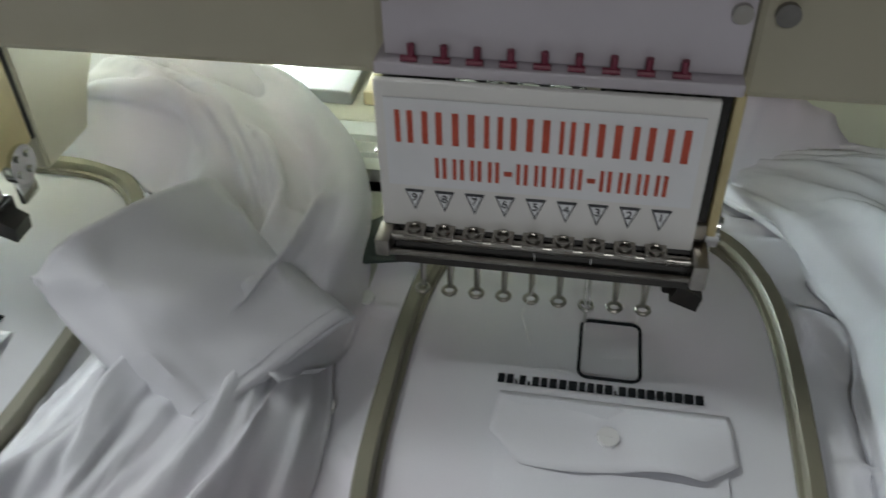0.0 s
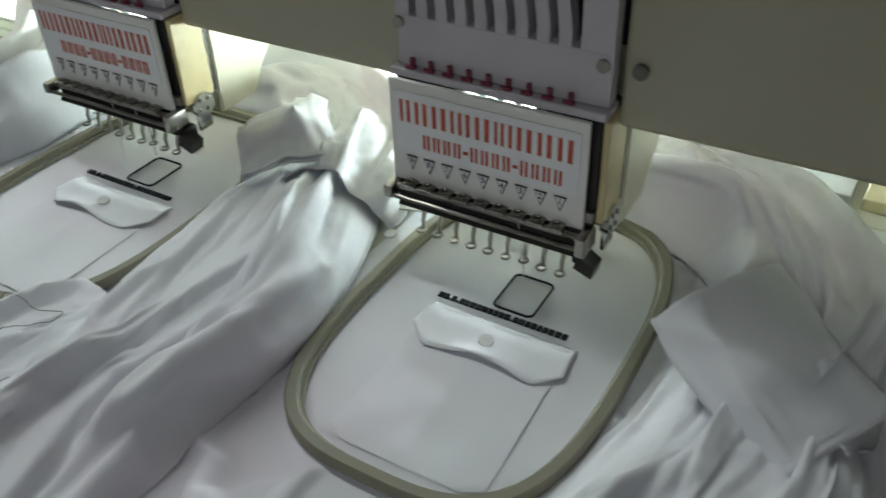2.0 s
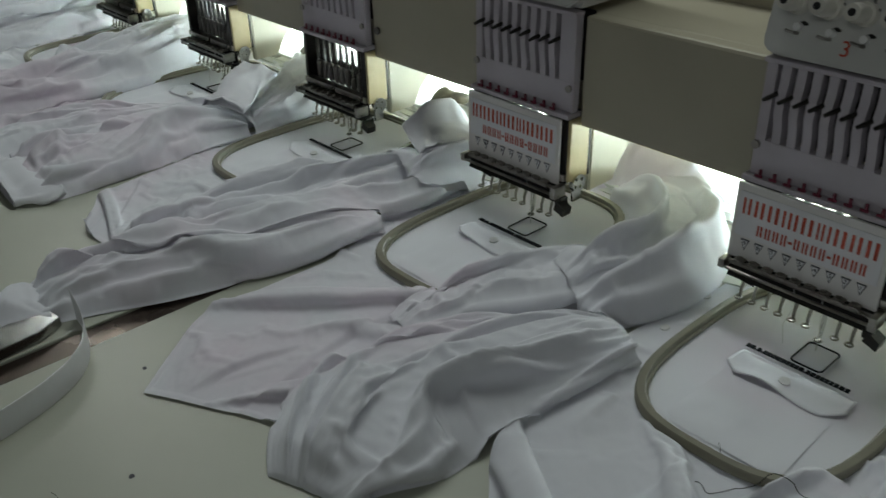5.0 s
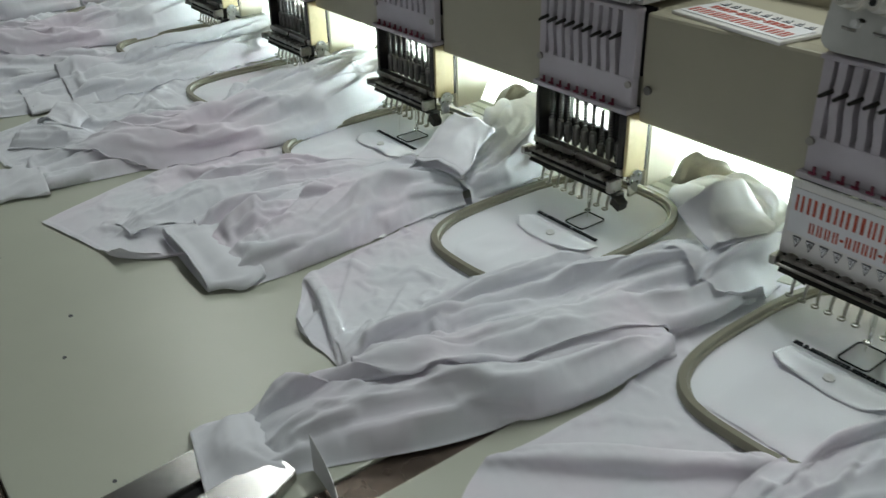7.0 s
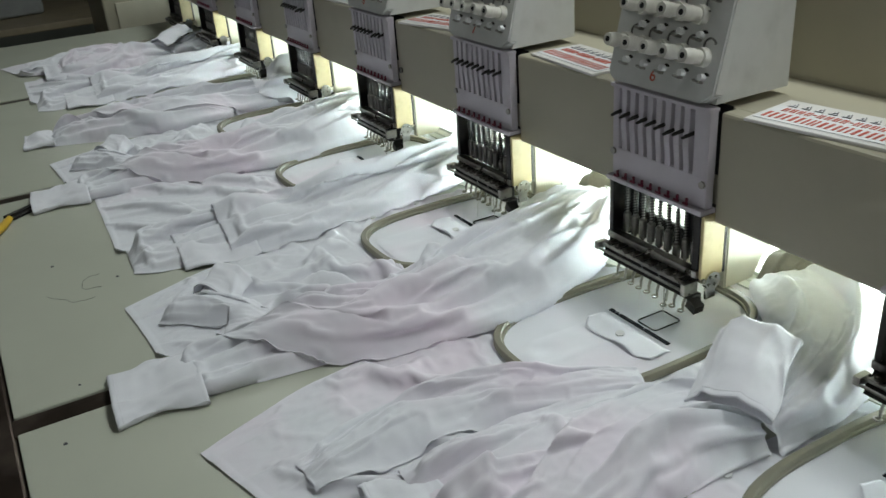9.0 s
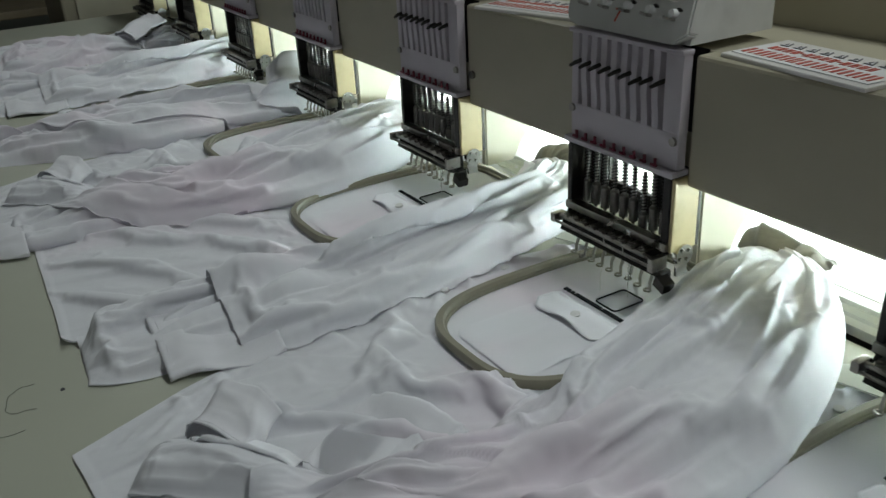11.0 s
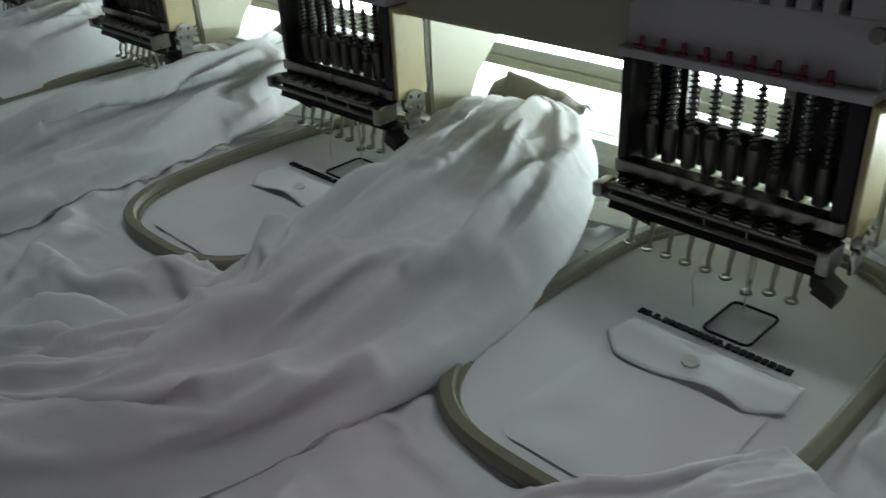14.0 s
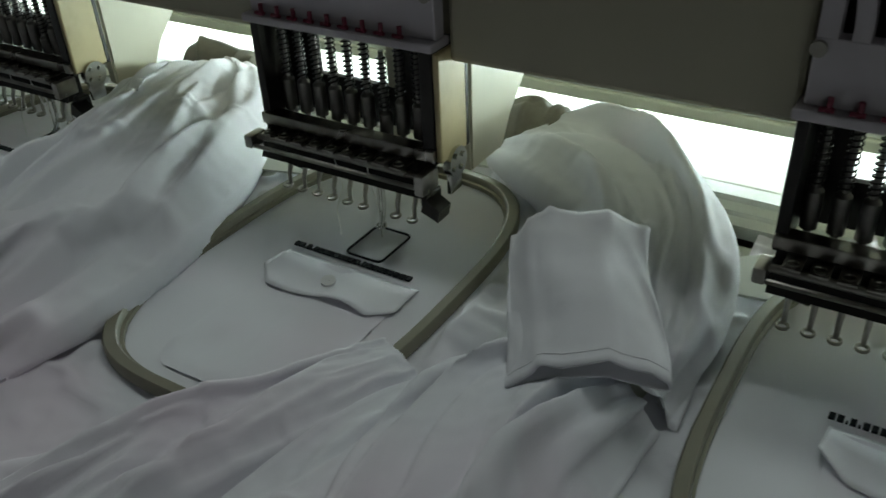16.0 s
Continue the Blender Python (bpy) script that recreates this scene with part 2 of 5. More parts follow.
# ---- the machine's table, rails and beam ----
X_LEFT, X_RIGHT = -PITCH * (HEADS - 1) - 0.42, 0.62


def table():
    top = thing("machine_table", pose(0, 0, 0), "long pale green-grey laminate machine table with brown metal seams", "table")
    seams = (-2.153, -3.0, -3.87, -1.258, -0.4, 0.47)
    edges = sorted((X_LEFT, *seams, X_RIGHT))
    for a, b in zip(edges, edges[1:]):
        bm = box(a + 0.0195, b - 0.0195, -0.6, 0.285, TABLE - 0.025, TABLE, bevel=0.002)
        part("table_panel", bm, TOP, top)
    for s in seams:
        part("seam_strip", box(s - 0.019, s + 0.019, -0.63, 0.285, TABLE - 0.03, TABLE - 0.003, bevel=0.0015), STRIP, top, "brown metal seam strip")
    part("front_rail", box(X_LEFT, X_RIGHT, -0.645, -0.602, TABLE - 0.06, TABLE - 0.002, bevel=0.004), STRIP, top, "dark metal front rail")
    for x in (-4.6, -3.2, -1.7, 0.3):
        for y in (-0.5, 0.2):
            part("leg", box(x - 0.03, x + 0.03, y - 0.03, y + 0.03, 0.0, TABLE - 0.03, bevel=0.004), DARK, top)


table()


def pantograph():
    rail = thing("pantograph_rail", pose(0, 0, 0), "white aluminium frame rail behind the hoops", "rail")
    out = [(0.302, 0.842), (0.302, 0.853), (0.316, 0.853), (0.318, 0.8565), (0.332, 0.8565), (0.334, 0.861), (0.352, 0.861), (0.352, 0.842)]
    part("extrusion", add_prism(bmesh.new(), out, "x", X_LEFT, X_RIGHT), ALU, rail)
    for x in (-4.0, -2.0, 0.0):
        part("joint_plate", box(x - 0.05, x + 0.05, 0.318, 0.333, 0.8565, 0.8585, bevel=0.0006), STEEL, rail)
    rear = thing("rear_table", pose(0, 0, 0), "white laminate rear table, brightly lit from above", "table")
    part("rear_panel", box(X_LEFT, X_RIGHT, 0.36, 0.473, TABLE - 0.03, TABLE + 0.010, bevel=0.002), REAR, rear)
    part("rear_strip", box(X_LEFT, X_RIGHT, 0.488, 0.70, TABLE - 0.03, TABLE + 0.014, bevel=0.002), REAR, rear)
    part("under_frame", box(X_LEFT, X_RIGHT, 0.288, 0.75, TABLE - 0.12, TABLE - 0.034), DARK, rear)
    for x in (-4.6, -2.4, 0.3):
        part("leg", box(x - 0.04, x + 0.04, 0.5, 0.58, 0.0, TABLE - 0.12, bevel=0.004), DARK, rear)


pantograph()

BEAM_Y, BEAM_LO, BEAM_HI = 0.176, 1.003, 1.135


def beam():
    b = thing("machine_beam", pose(0, 0, 0), "long cream enamelled machine beam carrying the heads", "machine")
    part("front_beam", box(X_LEFT, X_RIGHT, 0.202, 0.36, BEAM_LO, BEAM_HI, bevel=0.002), CREAM, b)
    for k in range(-1, HEADS):
        lo = X_LEFT if k == HEADS - 1 else -PITCH * (k + 1) + 0.1705
        hi = X_RIGHT if k == -1 else -PITCH * k + 0.0015
        part("beam_panel", box(lo, hi, BEAM_Y, 0.2015, BEAM_LO - 0.0015, BEAM_HI + 0.0015, bevel=0.004), CREAM, b)
        if k < HEADS - 1:
            for bx, bz in ((0.183, 1.045), (0.39, 1.115)):
                part("bolt", add_cyl(bmesh.new(), (-PITCH * (k + 1) + bx, BEAM_Y - 0.0035, bz), (-PITCH * (k + 1) + bx, BEAM_Y + 0.002, bz), 0.0055, seg=14), GUN, b, smooth=True) if k == -1 or bx < 0.2 and k % 3 == 0 else None
    part("upper_beam", box(X_LEFT, X_RIGHT, 0.345, 0.5, BEAM_HI - 0.01, 1.36, bevel=0.006), CREAM, b)
    for x in (X_LEFT + 0.05, X_RIGHT - 0.05):
        part("column", box(x - 0.05, x + 0.05, 0.56, 0.7, 0, 1.3, bevel=0.01), CREAM, b)
        part("column_arm", box(x - 0.05, x + 0.05, 0.45, 0.66, 1.15, 1.3, bevel=0.01), CREAM, b)
    lamp = thing("work_light", pose(0, 0, 0), "row of white fluorescent tubes lying along the rear table, switched on", "lamp")
    part("channel", box(X_LEFT, X_RIGHT, 0.492, 0.53, TABLE + 0.0142, TABLE + 0.031, bevel=0.002), ALU, lamp)
    x = -0.15
    while x - 1.2 > X_LEFT:
        part("tube", add_cyl(bmesh.new(), (x, 0.51, TABLE + 0.0455), (x - 1.19, 0.51, TABLE + 0.0455), 0.013, seg=12), TUBE, lamp, "glowing fluorescent tube", smooth=True)
        x -= 1.24


beam()


def loose_boards():
    """Packing boards laid on the rear table past the end of the tubes."""
    for x0, x1, m, lab in ((-0.135, -0.083, GREY_BOARD, "pale grey fibreboard strip lying on the rear table"), (-0.074, -0.048, KRAFT, "yellowed cardboard strip lying on the rear table"),
                           (-0.047, 0.03, GREY_BOARD, "worn grey fibreboard sheet lying on the rear table"), (0.038, 0.2, GREY_BOARD, "worn grey fibreboard sheet lying on the rear table")):
        o = part("board", box(0, x1 - x0, 0, 0.085, 0, 0.012, bevel=0.0015), m)
        o.matrix_basis = pose(x0, 0.382, TABLE + 0.0102, 0, 0, -2)
        tagged(o, lab, "board", "packing boards")


GREY_BOARD = material("grey_fibreboard", (0.42, 0.43, 0.42), 0.7, grain=0.15, scale=30, stain_or_light=0.5, stain_or_light_scale=12, stain_or_light_colour=(0.3, 0.28, 0.24), bump=0.2)
KRAFT = material("yellowed_cardboard", (0.5, 0.44, 0.27), 0.75, grain=0.15, scale=30, stain_or_light=0.4, stain_or_light_scale=30, stain_or_light_colour=(0.25, 0.2, 0.12), bump=0.2)
loose_boards()


def far_end():
    """What stands past the machine's far end."""
    c = thing("control_cabinet", pose(-5.35, 0.3, 0), "cream metal machine end cabinet", "cabinet")
    part("body", box(-0.2, 0.2, -0.25, 0.35, 0.0, 0.96, bevel=0.01), CREAM, c)
    part("door", box(0.201, 0.212, -0.2, 0.3, 0.1, 0.9, bevel=0.003), ARM, c)
    t = thing("work_table", pose(-6.5, -0.1, 0), "worn beige wooden work table", "table")
    part("tabletop", box(-0.5, 0.5, -1.0, 0.8, 0.7, 0.735, bevel=0.004), FAR_TOP, t)
    for x in (-0.44, 0.44):
        for y in (-0.94, 0.74):
            part("leg", box(x - 0.03, x + 0.03, y - 0.03, y + 0.03, 0, 0.699), DARK, t)
    for x, y, w, d, h, m, lab in ((-6.45, -0.75, 0.32, 0.3, 0.24, GREY, "dark grey storage bin on the work table"),
                                  (-6.5, -0.25, 0.3, 0.34, 0.3, FAR_BOX, "grey cloth bundle wrapped in plastic"),
                                  (-6.55, 0.35, 0.35, 0.3, 0.26, ARM, "cream cardboard box on the work table")):
        o = part("storage_box", box(-w / 2, w / 2, -d / 2, d / 2, 0, h, bevel=0.02, seg=3), m, smooth=True)
        o.matrix_basis = pose(x, y, 0.7355, 0, 0, 7)
        tagged(o, lab, "box")


FAR_TOP = material("beige_wood", (0.3, 0.25, 0.17), 0.55, grain=0.2, scale=12, stain_or_light=0.3, stain_or_light_scale=3)
FAR_BOX = material("grey_wrap", (0.35, 0.36, 0.36), 0.4, grain=0.2, scale=18, stain_or_light=0.4, stain_or_light_scale=8)
GREY = material("dark_grey_plastic", (0.1, 0.1, 0.1), 0.5, grain=0.1, scale=20)
far_end()


def upper_rack():
    r = thing("thread_rack_rail", pose(0, 0, 0), "grey ribbed metal rail along the machine's top", "rail")
    for i in range(5):
        part("rib", box(X_LEFT, X_RIGHT, 0.40 + 0.0, 0.47, 1.385 + 0.012 * i, 1.393 + 0.012 * i, bevel=0.002), STEEL, r)
    part("bracket", box(X_LEFT, X_RIGHT, 0.42, 0.46, 1.358, 1.45), DARK, r)


upper_rack()

# ---- the embroidery units ----
NEEDLES = [0.018 + 0.0155 * i for i in range(9)]
ACTIVE = 6


def build_head():
    h = thing("embroidery_unit", pose(0, 0, 0), "nine-needle embroidery unit with grey slotted face plate", "embroidery unit", "embroidery units")
    # slotted face plate
    bm = bmesh.new()
    edges = [0.004]
    for u in NEEDLES:
        edges += [u - 0.0032, u + 0.0032]
    edges.append(0.168)
    y0, y1 = 0.1635, 0.1755
    add_box(bm, 0.004, 0.168, y0, y1, 1.02, 1.058, 0.001)
    part("face_plate", bm, PLATE, h)
    for i in range(0, len(edges), 2):
        bm = bmesh.new()
        a, b = edges[i], edges[i + 1]
        sway = 0.0028 if 0 < i < len(edges) - 2 else 0.0
        out = [(a, 1.0578), (b, 1.0578)]
        side = [(0.0, 1.066), (0.35, 1.076), (1.0, 1.088), (1.0, 1.104), (0.55, 1.118), (0.5, 1.137)]
        out += [(b - sway * q, z) for q, z in side] + [(a - sway * q, z) for q, z in side[::-1]]
        add_prism(bm, out, "y", y0, y1)
        part("plate_rib", bm, PLATE, h)
    part("plate_cap", box(0.002, 0.17, y0 - 0.004, y1, 1.1372, 1.142, bevel=0.001), PLATE, h)
    # black sheet behind the ribs, painting the shade of the deep slots
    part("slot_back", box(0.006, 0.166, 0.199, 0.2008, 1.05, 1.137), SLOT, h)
    bm = bmesh.new()
    add_box(bm, 0.0, 0.169, 0.156, 0.18, 1.013, 1.0195, 0.0012)
    part("pin_ledge", bm, PLATE, h)
    bm = bmesh.new()
    add_cyl(bm, (0, 0, 0), (0, 0, 0.0085), 0.0018, seg=10)
    add_cyl(bm, (-0.0050, -0.001, 0.0016), (0.0030, -0.001, 0.0016), 0.0016, seg=8)
    pin = part("thread_pin", bm, PIN, h, "dark red thread pin", smooth=True)
    pin.matrix_basis = pose(NEEDLES[0], 0.1595, 1.0195)
    for u in NEEDLES[1:]:
        share(pin, h, pose(u, 0.1595, 1.0195))
    # take-up levers
    bm = bmesh.new()
    add_tube(bm, [(0.0, 0.006, 0.002), (0, -0.002, 0.001), (-0.003, -0.008, -0.001), (-0.009, -0.010, -0.005)], [0.0024, 0.0026, 0.0024, 0.0018], 8)
    lever = part("take_up_lever", bm, DARK, h, "dark steel take-up lever", smooth=True)
    for i, u in enumerate(NEEDLES):
        m = pose(u, 0.166, 1.106 if i != ACTIVE else 1.103)
        if i == 0:
            lever.matrix_basis = m
        else:
            share(lever, h, m)
    bm = bmesh.new()
    add_cyl(bm, (0, 0.004, 0), (0, -0.003, 0), 0.0045, seg=14)
    screw = part("screw", bm, STEEL, h, smooth=True)
    screw.matrix_basis = pose(0.0065, 0.1635, 1.052)
    share(screw, h, pose(0.162, 0.1635, 1.050))
    # needle case: open dark frame with bars
    bm = bmesh.new()
    add_box(bm, 0.003, 0.0105, 0.16, 0.206, 0.927, 1.012, 0.001)
    add_box(bm, 0.155, 0.1655, 0.16, 0.206, 0.927, 1.012, 0.001)
    add_box(bm, 0.0105, 0.031, 0.2, 0.206, 0.93, 1.01)
    add_box(bm, 0.107, 0.155, 0.2, 0.206, 0.93, 1.01)
    add_box(bm, 0.031, 0.107, 0.2, 0.206, 0.93, 0.962)
    add_box(bm, 0.0105, 0.155, 0.186, 0.2, 1.004, 1.012)
    part("needle_case", bm, DARK, h)
    part("case_bar", box(0.003, 0.166, 0.157, 0.170, 0.930, 0.9395, bevel=0.001), STEEL, h, "steel bar below the needles")
    part("case_slope", add_prism(bmesh.new(), [(0.147, 0.905), (0.153, 0.905), (0.166, 0.9295), (0.16, 0.9295)], "x", 0.006, 0.164), DARK, h)
    bm = bmesh.new()
    add_cyl(bm, (0, 0, 0.934), (0, 0, 1.012), 0.0022, seg=10)
    add_cyl(bm, (0, 0, 0.938), (0, 0, 0.963), 0.0052, seg=12)
    add_cyl(bm, (0, 0, 0.963), (0, 0, 0.9655), 0.0052, 0.003, seg=12)
    bar = part("needle_bar", bm, GUN, h, smooth=True)
    bm = bmesh.new()
    turns = [(0.0038 * math.cos(a), 0.0038 * math.sin(a), 0.966 + 0.042 * a / (2 * math.pi * 11)) for a in (2 * math.pi * j / 10 for j in range(111))]
    add_tube(bm, turns, 0.0006, 4)
    spring = part("spring", bm, DARK, bar, "dark coil spring", smooth=True)
    for i, u in enumerate(NEEDLES):
        m = pose(u, 0.178, 0.0 if i != ACTIVE else -0.012)
        if i == 0:
            bar.matrix_basis = m
        else:
            o = share(bar, h, m)
            s = share(spring, o, Matrix.Identity(4))
    # lower rail with eyelets
    bm = bmesh.new()
    add_tube(bm, [(0.0, 0.148, 0.9225), (0.166, 0.148, 0.9225)], 0.0028, 10)
    add_tube(bm, [(0.002, 0.141, 0.917), (0.164, 0.141, 0.917)], 0.0018, 8)
    add_box(bm, -0.002, 0.006, 0.138, 0.156, 0.915, 0.926, 0.0015)
    add_box(bm, 0.16, 0.168, 0.138, 0.16, 0.912, 0.928, 0.0015)
    part("thread_rail", bm, STEEL, h, "worn steel thread rail", smooth=True)
    bm = bmesh.new()
    add_box(bm, -0.0055, 0.0055, 0.142, 0.162, 0.9265, 0.9285, 0.0005)
    add_tube(bm, [(0.0035 * math.cos(a), 0.147 + 0.0035 * math.sin(a), 0.9295) for a in (2 * math.pi * j / 12 for j in range(12))], 0.0009, 6, True)
    eye = part("thread_eye", bm, STEEL, h, smooth=True)
    eye.matrix_basis = pose(NEEDLES[0], 0, 0)
    for u in NEEDLES[1:]:
        share(eye, h, pose(u, 0, 0))
    # presser feet
    bm = bmesh.new()
    add_tube(bm, [(0, 0.004, 0.932), (0, 0.004, 0.896), (0, 0.002, 0.889), (0, 0, 0.884), (0, 0, 0.876)], [0.0022, 0.0022, 0.002, 0.0018, 0.0016], 8)
    add_tube(bm, [(0.0036 * math.cos(a), -0.0036 + 0.0036 * math.sin(a), 0.8755) for a in (2 * math.pi * j / 14 for j in range(14))], 0.0012, 6, True)
    foot = part("presser_foot", bm, STEEL, h, "small steel presser foot", smooth=True)
    for i, u in enumerate(NEEDLES):
        if i == ACTIVE:
            continue
        m = pose(u, 0.163, 0)
        if i == 0:
            foot.matrix_basis = m
        else:
            share(foot, h, m)
    # frame round the feet
    bm = bmesh.new()
    add_box(bm, 0.012, 0.15, 0.168, 0.176, 0.893, 0.93, 0.001)
    add_tube(bm, [(0.006, 0.152, 0.925), (0.004, 0.156, 0.908), (0.016, 0.165, 0.896), (0.03, 0.168, 0.892)], 0.0028, 8)
    part("foot_guide", bm, DARK, h, smooth=True)
    # trimmer block at the right
    bm = bmesh.new()
    add_box(bm, 0.150, 0.160, 0.160, 0.176, 0.888, 0.903, 0.002)
    add_prism(bm, [(0.154, 0.889), (0.169, 0.883), (0.171, 0.893), (0.158, 0.901)], "y", 0.154, 0.17)
    part("trimmer", bm, DARK, h, "black trimmer block")
    # round bracket
    bm = bmesh.new()
    add_cyl(bm, (0.168, 0.178, 0.925), (0.1745, 0.178, 0.925), 0.012, seg=20)
    add_box(bm, 0.168, 0.172, 0.17, 0.186, 0.9, 0.925, 0.001)
    for a in range(4):
        c = (0.178 + 0.007 * math.cos(a * math.pi / 2 + 0.6), 0.925 + 0.007 * math.sin(a * math.pi / 2 + 0.6))
        add_cyl(bm, (0.174, c[0], c[1]), (0.1762, c[0], c[1]), 0.0022, seg=8)
    part("bracket", bm, CHROME, h, "bright steel bracket", smooth=True)
    bm = bmesh.new()
    add_box(bm, 0.1665, 0.1715, 0.16, 0.196, 0.93, 1.012, 0.0015)
    part("side_plate", bm, CREAM_OLD, h, "yellowed side plate")
    part("side_gap", box(0.1665, 0.171, 0.1965, 0.2, 0.93, 1.012), DARK, h)
    # arm casting behind
    out = [(0.2005, 0.905), (0.2005, 1.015), (0.345, 1.015), (0.345, 0.995), (0.30, 0.965), (0.265, 0.93), (0.25, 0.905)]
    bm = add_prism(bmesh.new(), out, "x", 0.1605, 0.1725)
    add_prism(bm, out, "x", 0.098, 0.11)
    bmesh.ops.bevel(bm, geom=[e for e in bm.edges], offset=0.002, segments=2, affect="EDGES")
    part("arm", bm, ARM, h, "ivory cast arm", smooth=True)
    # tension unit above
    bm = bmesh.new()
    lean = Matrix.Translation((0, 0.17, 1.143)) @ Matrix.Rotation(radians(-14), 4, "X")
    t = bmesh.new()
    add_prism(t, [(0.0, 0.004), (0.012, 0.0), (0.155, 0.0), (0.172, 0.012), (0.172, 0.19), (0.16, 0.2), (0.01, 0.2), (-0.004, 0.19), (-0.004, 0.012)], "y", -0.012, 0.004)
    bmesh.ops.bevel(t, geom=t.edges[:], offset=0.002, segments=2, affect="EDGES")
    bmesh.ops.transform(t, matrix=lean, verts=t.verts)
    merge(bm, t)
    unit = part("tension_unit", bm, TENSION, h, "white tension unit with ivory knobs", smooth=True)
    bm = bmesh.new()
    add_prism(bm, [(0.17, 1.145), (0.285, 1.145), (0.285, 1.33), (0.222, 1.33)], "x", 0.01, 0.168)
    part("unit_box", bm, TENSION, h)
    bm = bmesh.new()
    add_cyl(bm, (0, 0.0, 0), (0, -0.009, 0), 0.0112, 0.0104, seg=20)
    add_cyl(bm, (0, -0.009, 0), (0, -0.018, 0), 0.0078, 0.0072, seg=20)
    add_cyl(bm, (0, -0.018, 0), (0, -0.024, 0), 0.0088, seg=20)
    add_cyl(bm, (0, -0.024, 0), (0, -0.034, 0), 0.0088, 0.0074, seg=20)
    knob = part("tension_knob", bm, KNOB, unit, "ivory tension knob", smooth=True)
    bm = add_cyl(bmesh.new(), (0, -0.0335, 0), (0, -0.0346, 0), 0.0034, seg=14)
    hole = part("knob_hole", bm, SLOT, unit)
    bm = bmesh.new()
    add_tube(bm, [(-0.006, -0.012, 0), (-0.004, -0.017, 0.0), (0.004, -0.017, -0.001), (0.006, -0.012, -0.001)], 0.0016, 6)
    guide = part("thread_guide", bm, STEEL, unit, smooth=True)
    bm = add_tube(bmesh.new(), [(0.0085 * math.cos(a), -0.0135, 0.0085 * math.sin(a)) for a in (radians(20 + 15 * j) for j in range(17))], 0.0013, 6)
    coil = part("check_spring", bm, GUN, unit, "dark wire check spring", smooth=True)
    bm = add_prism(bmesh.new(), [(-0.0045, 0.0), (0.0, 0.0024), (0.0045, 0.0008), (0.0045, -0.0012), (0.0, -0.002)], "y", -0.0132, -0.0118)
    eye = part("thread_eye", bm, DARK, unit)
    bm = add_cyl(bmesh.new(), (0, -0.011, 0), (0, -0.019, 0), 0.0042, 0.0036, seg=14)
    peg = part("thread_peg", bm, WHITE_THREAD, unit, "small white peg", smooth=True)
    first = True
    for row in range(3):
        for c in range(5 if row != 1 else 4):
            u = 0.022 + 0.031 * c + (0.0155 if row == 1 else 0.0)
            w = 0.05 + 0.044 * row
            m = lean @ pose(u, -0.012, w)
            g = lean @ pose(u, 0, w - 0.026)
            if first:
                knob.matrix_basis, hole.matrix_basis, guide.matrix_basis = m, m, g
                coil.matrix_basis, eye.matrix_basis, peg.matrix_basis = lean @ pose(u + 0.012, 0, w + 0.013), lean @ pose(u + 0.009, 0, w - 0.0175), lean @ pose(u + 0.006, 0, w - 0.021)
                first = False
            else:
                share(knob, unit, m)
                share(hole, unit, m)
                share(guide, unit, g)
                share(coil, unit, lean @ pose(u + 0.012 if c < 4 else u + 0.006, 0, w + 0.013))
                share(eye, unit, lean @ pose(u + 0.009, 0, w - 0.0175))
                share(peg, unit, lean @ pose(u + 0.006, 0, w - 0.021))
    return h, lean


HEAD, LEAN_UNIT = build_head()
heads = [HEAD]
for k in range(1, HEADS):
    heads.append(copy_thing(HEAD, pose(-PITCH * k, 0, 0)))
for k, h in enumerate(heads):
    h["label"] = "nine-needle embroidery unit, needles hidden behind a white cover" if k < 4 else "nine-needle embroidery unit with open dark needle case"
    text_part("number", str(k + 1), 0.02, RED, h, LEAN_UNIT @ pose(0.075, -0.0125, 0.017, 90, 0, 0), "red head number")
    needle = add_cyl(bmesh.new(), (0, 0, 0.0), (0, 0, 0.055), 0.0007, 0.0012, seg=8)
    add_box(needle, -0.004, 0.004, -0.003, 0.004, 0.055, 0.075, 0.001)
    add_tube(needle, [(0, 0.006, 0.07), (0, 0.006, 0.03), (0, 0.004, 0.02), (0, 0.0, 0.014)], 0.002, 8)
    add_tube(needle, [(0.0036 * math.cos(a), 0.0036 * math.sin(a), 0.0135) for a in (2 * math.pi * j / 14 for j in range(14))], 0.0012, 6, True)
    ob = part("needle", needle, CHROME, h, "moving needle and presser foot", smooth=True)
    ob.matrix_basis = pose(NEEDLES[ACTIVE], 0.16, 0.852)
    thread = bmesh.new()
    add_tube(thread, [(NEEDLES[ACTIVE], 0.147, 0.928), (NEEDLES[ACTIVE] - 0.001, 0.154, 0.9), (NEEDLES[ACTIVE], 0.16, 0.87), (NEEDLES[ACTIVE] + 0.001, 0.16, 0.853)], 0.00035, 4)
    if k in (0, 6, 5, 2):
        add_tube(thread, [(NEEDLES[4], 0.147, 0.928), (NEEDLES[4] + 0.003, 0.152, 0.895), (NEEDLES[4] - 0.004, 0.15, 0.872), (NEEDLES[4] + 0.002, 0.145, 0.853)], 0.00035, 4)
    part("thread", thread, WHITE_THREAD, h, "fine white thread", smooth=True)


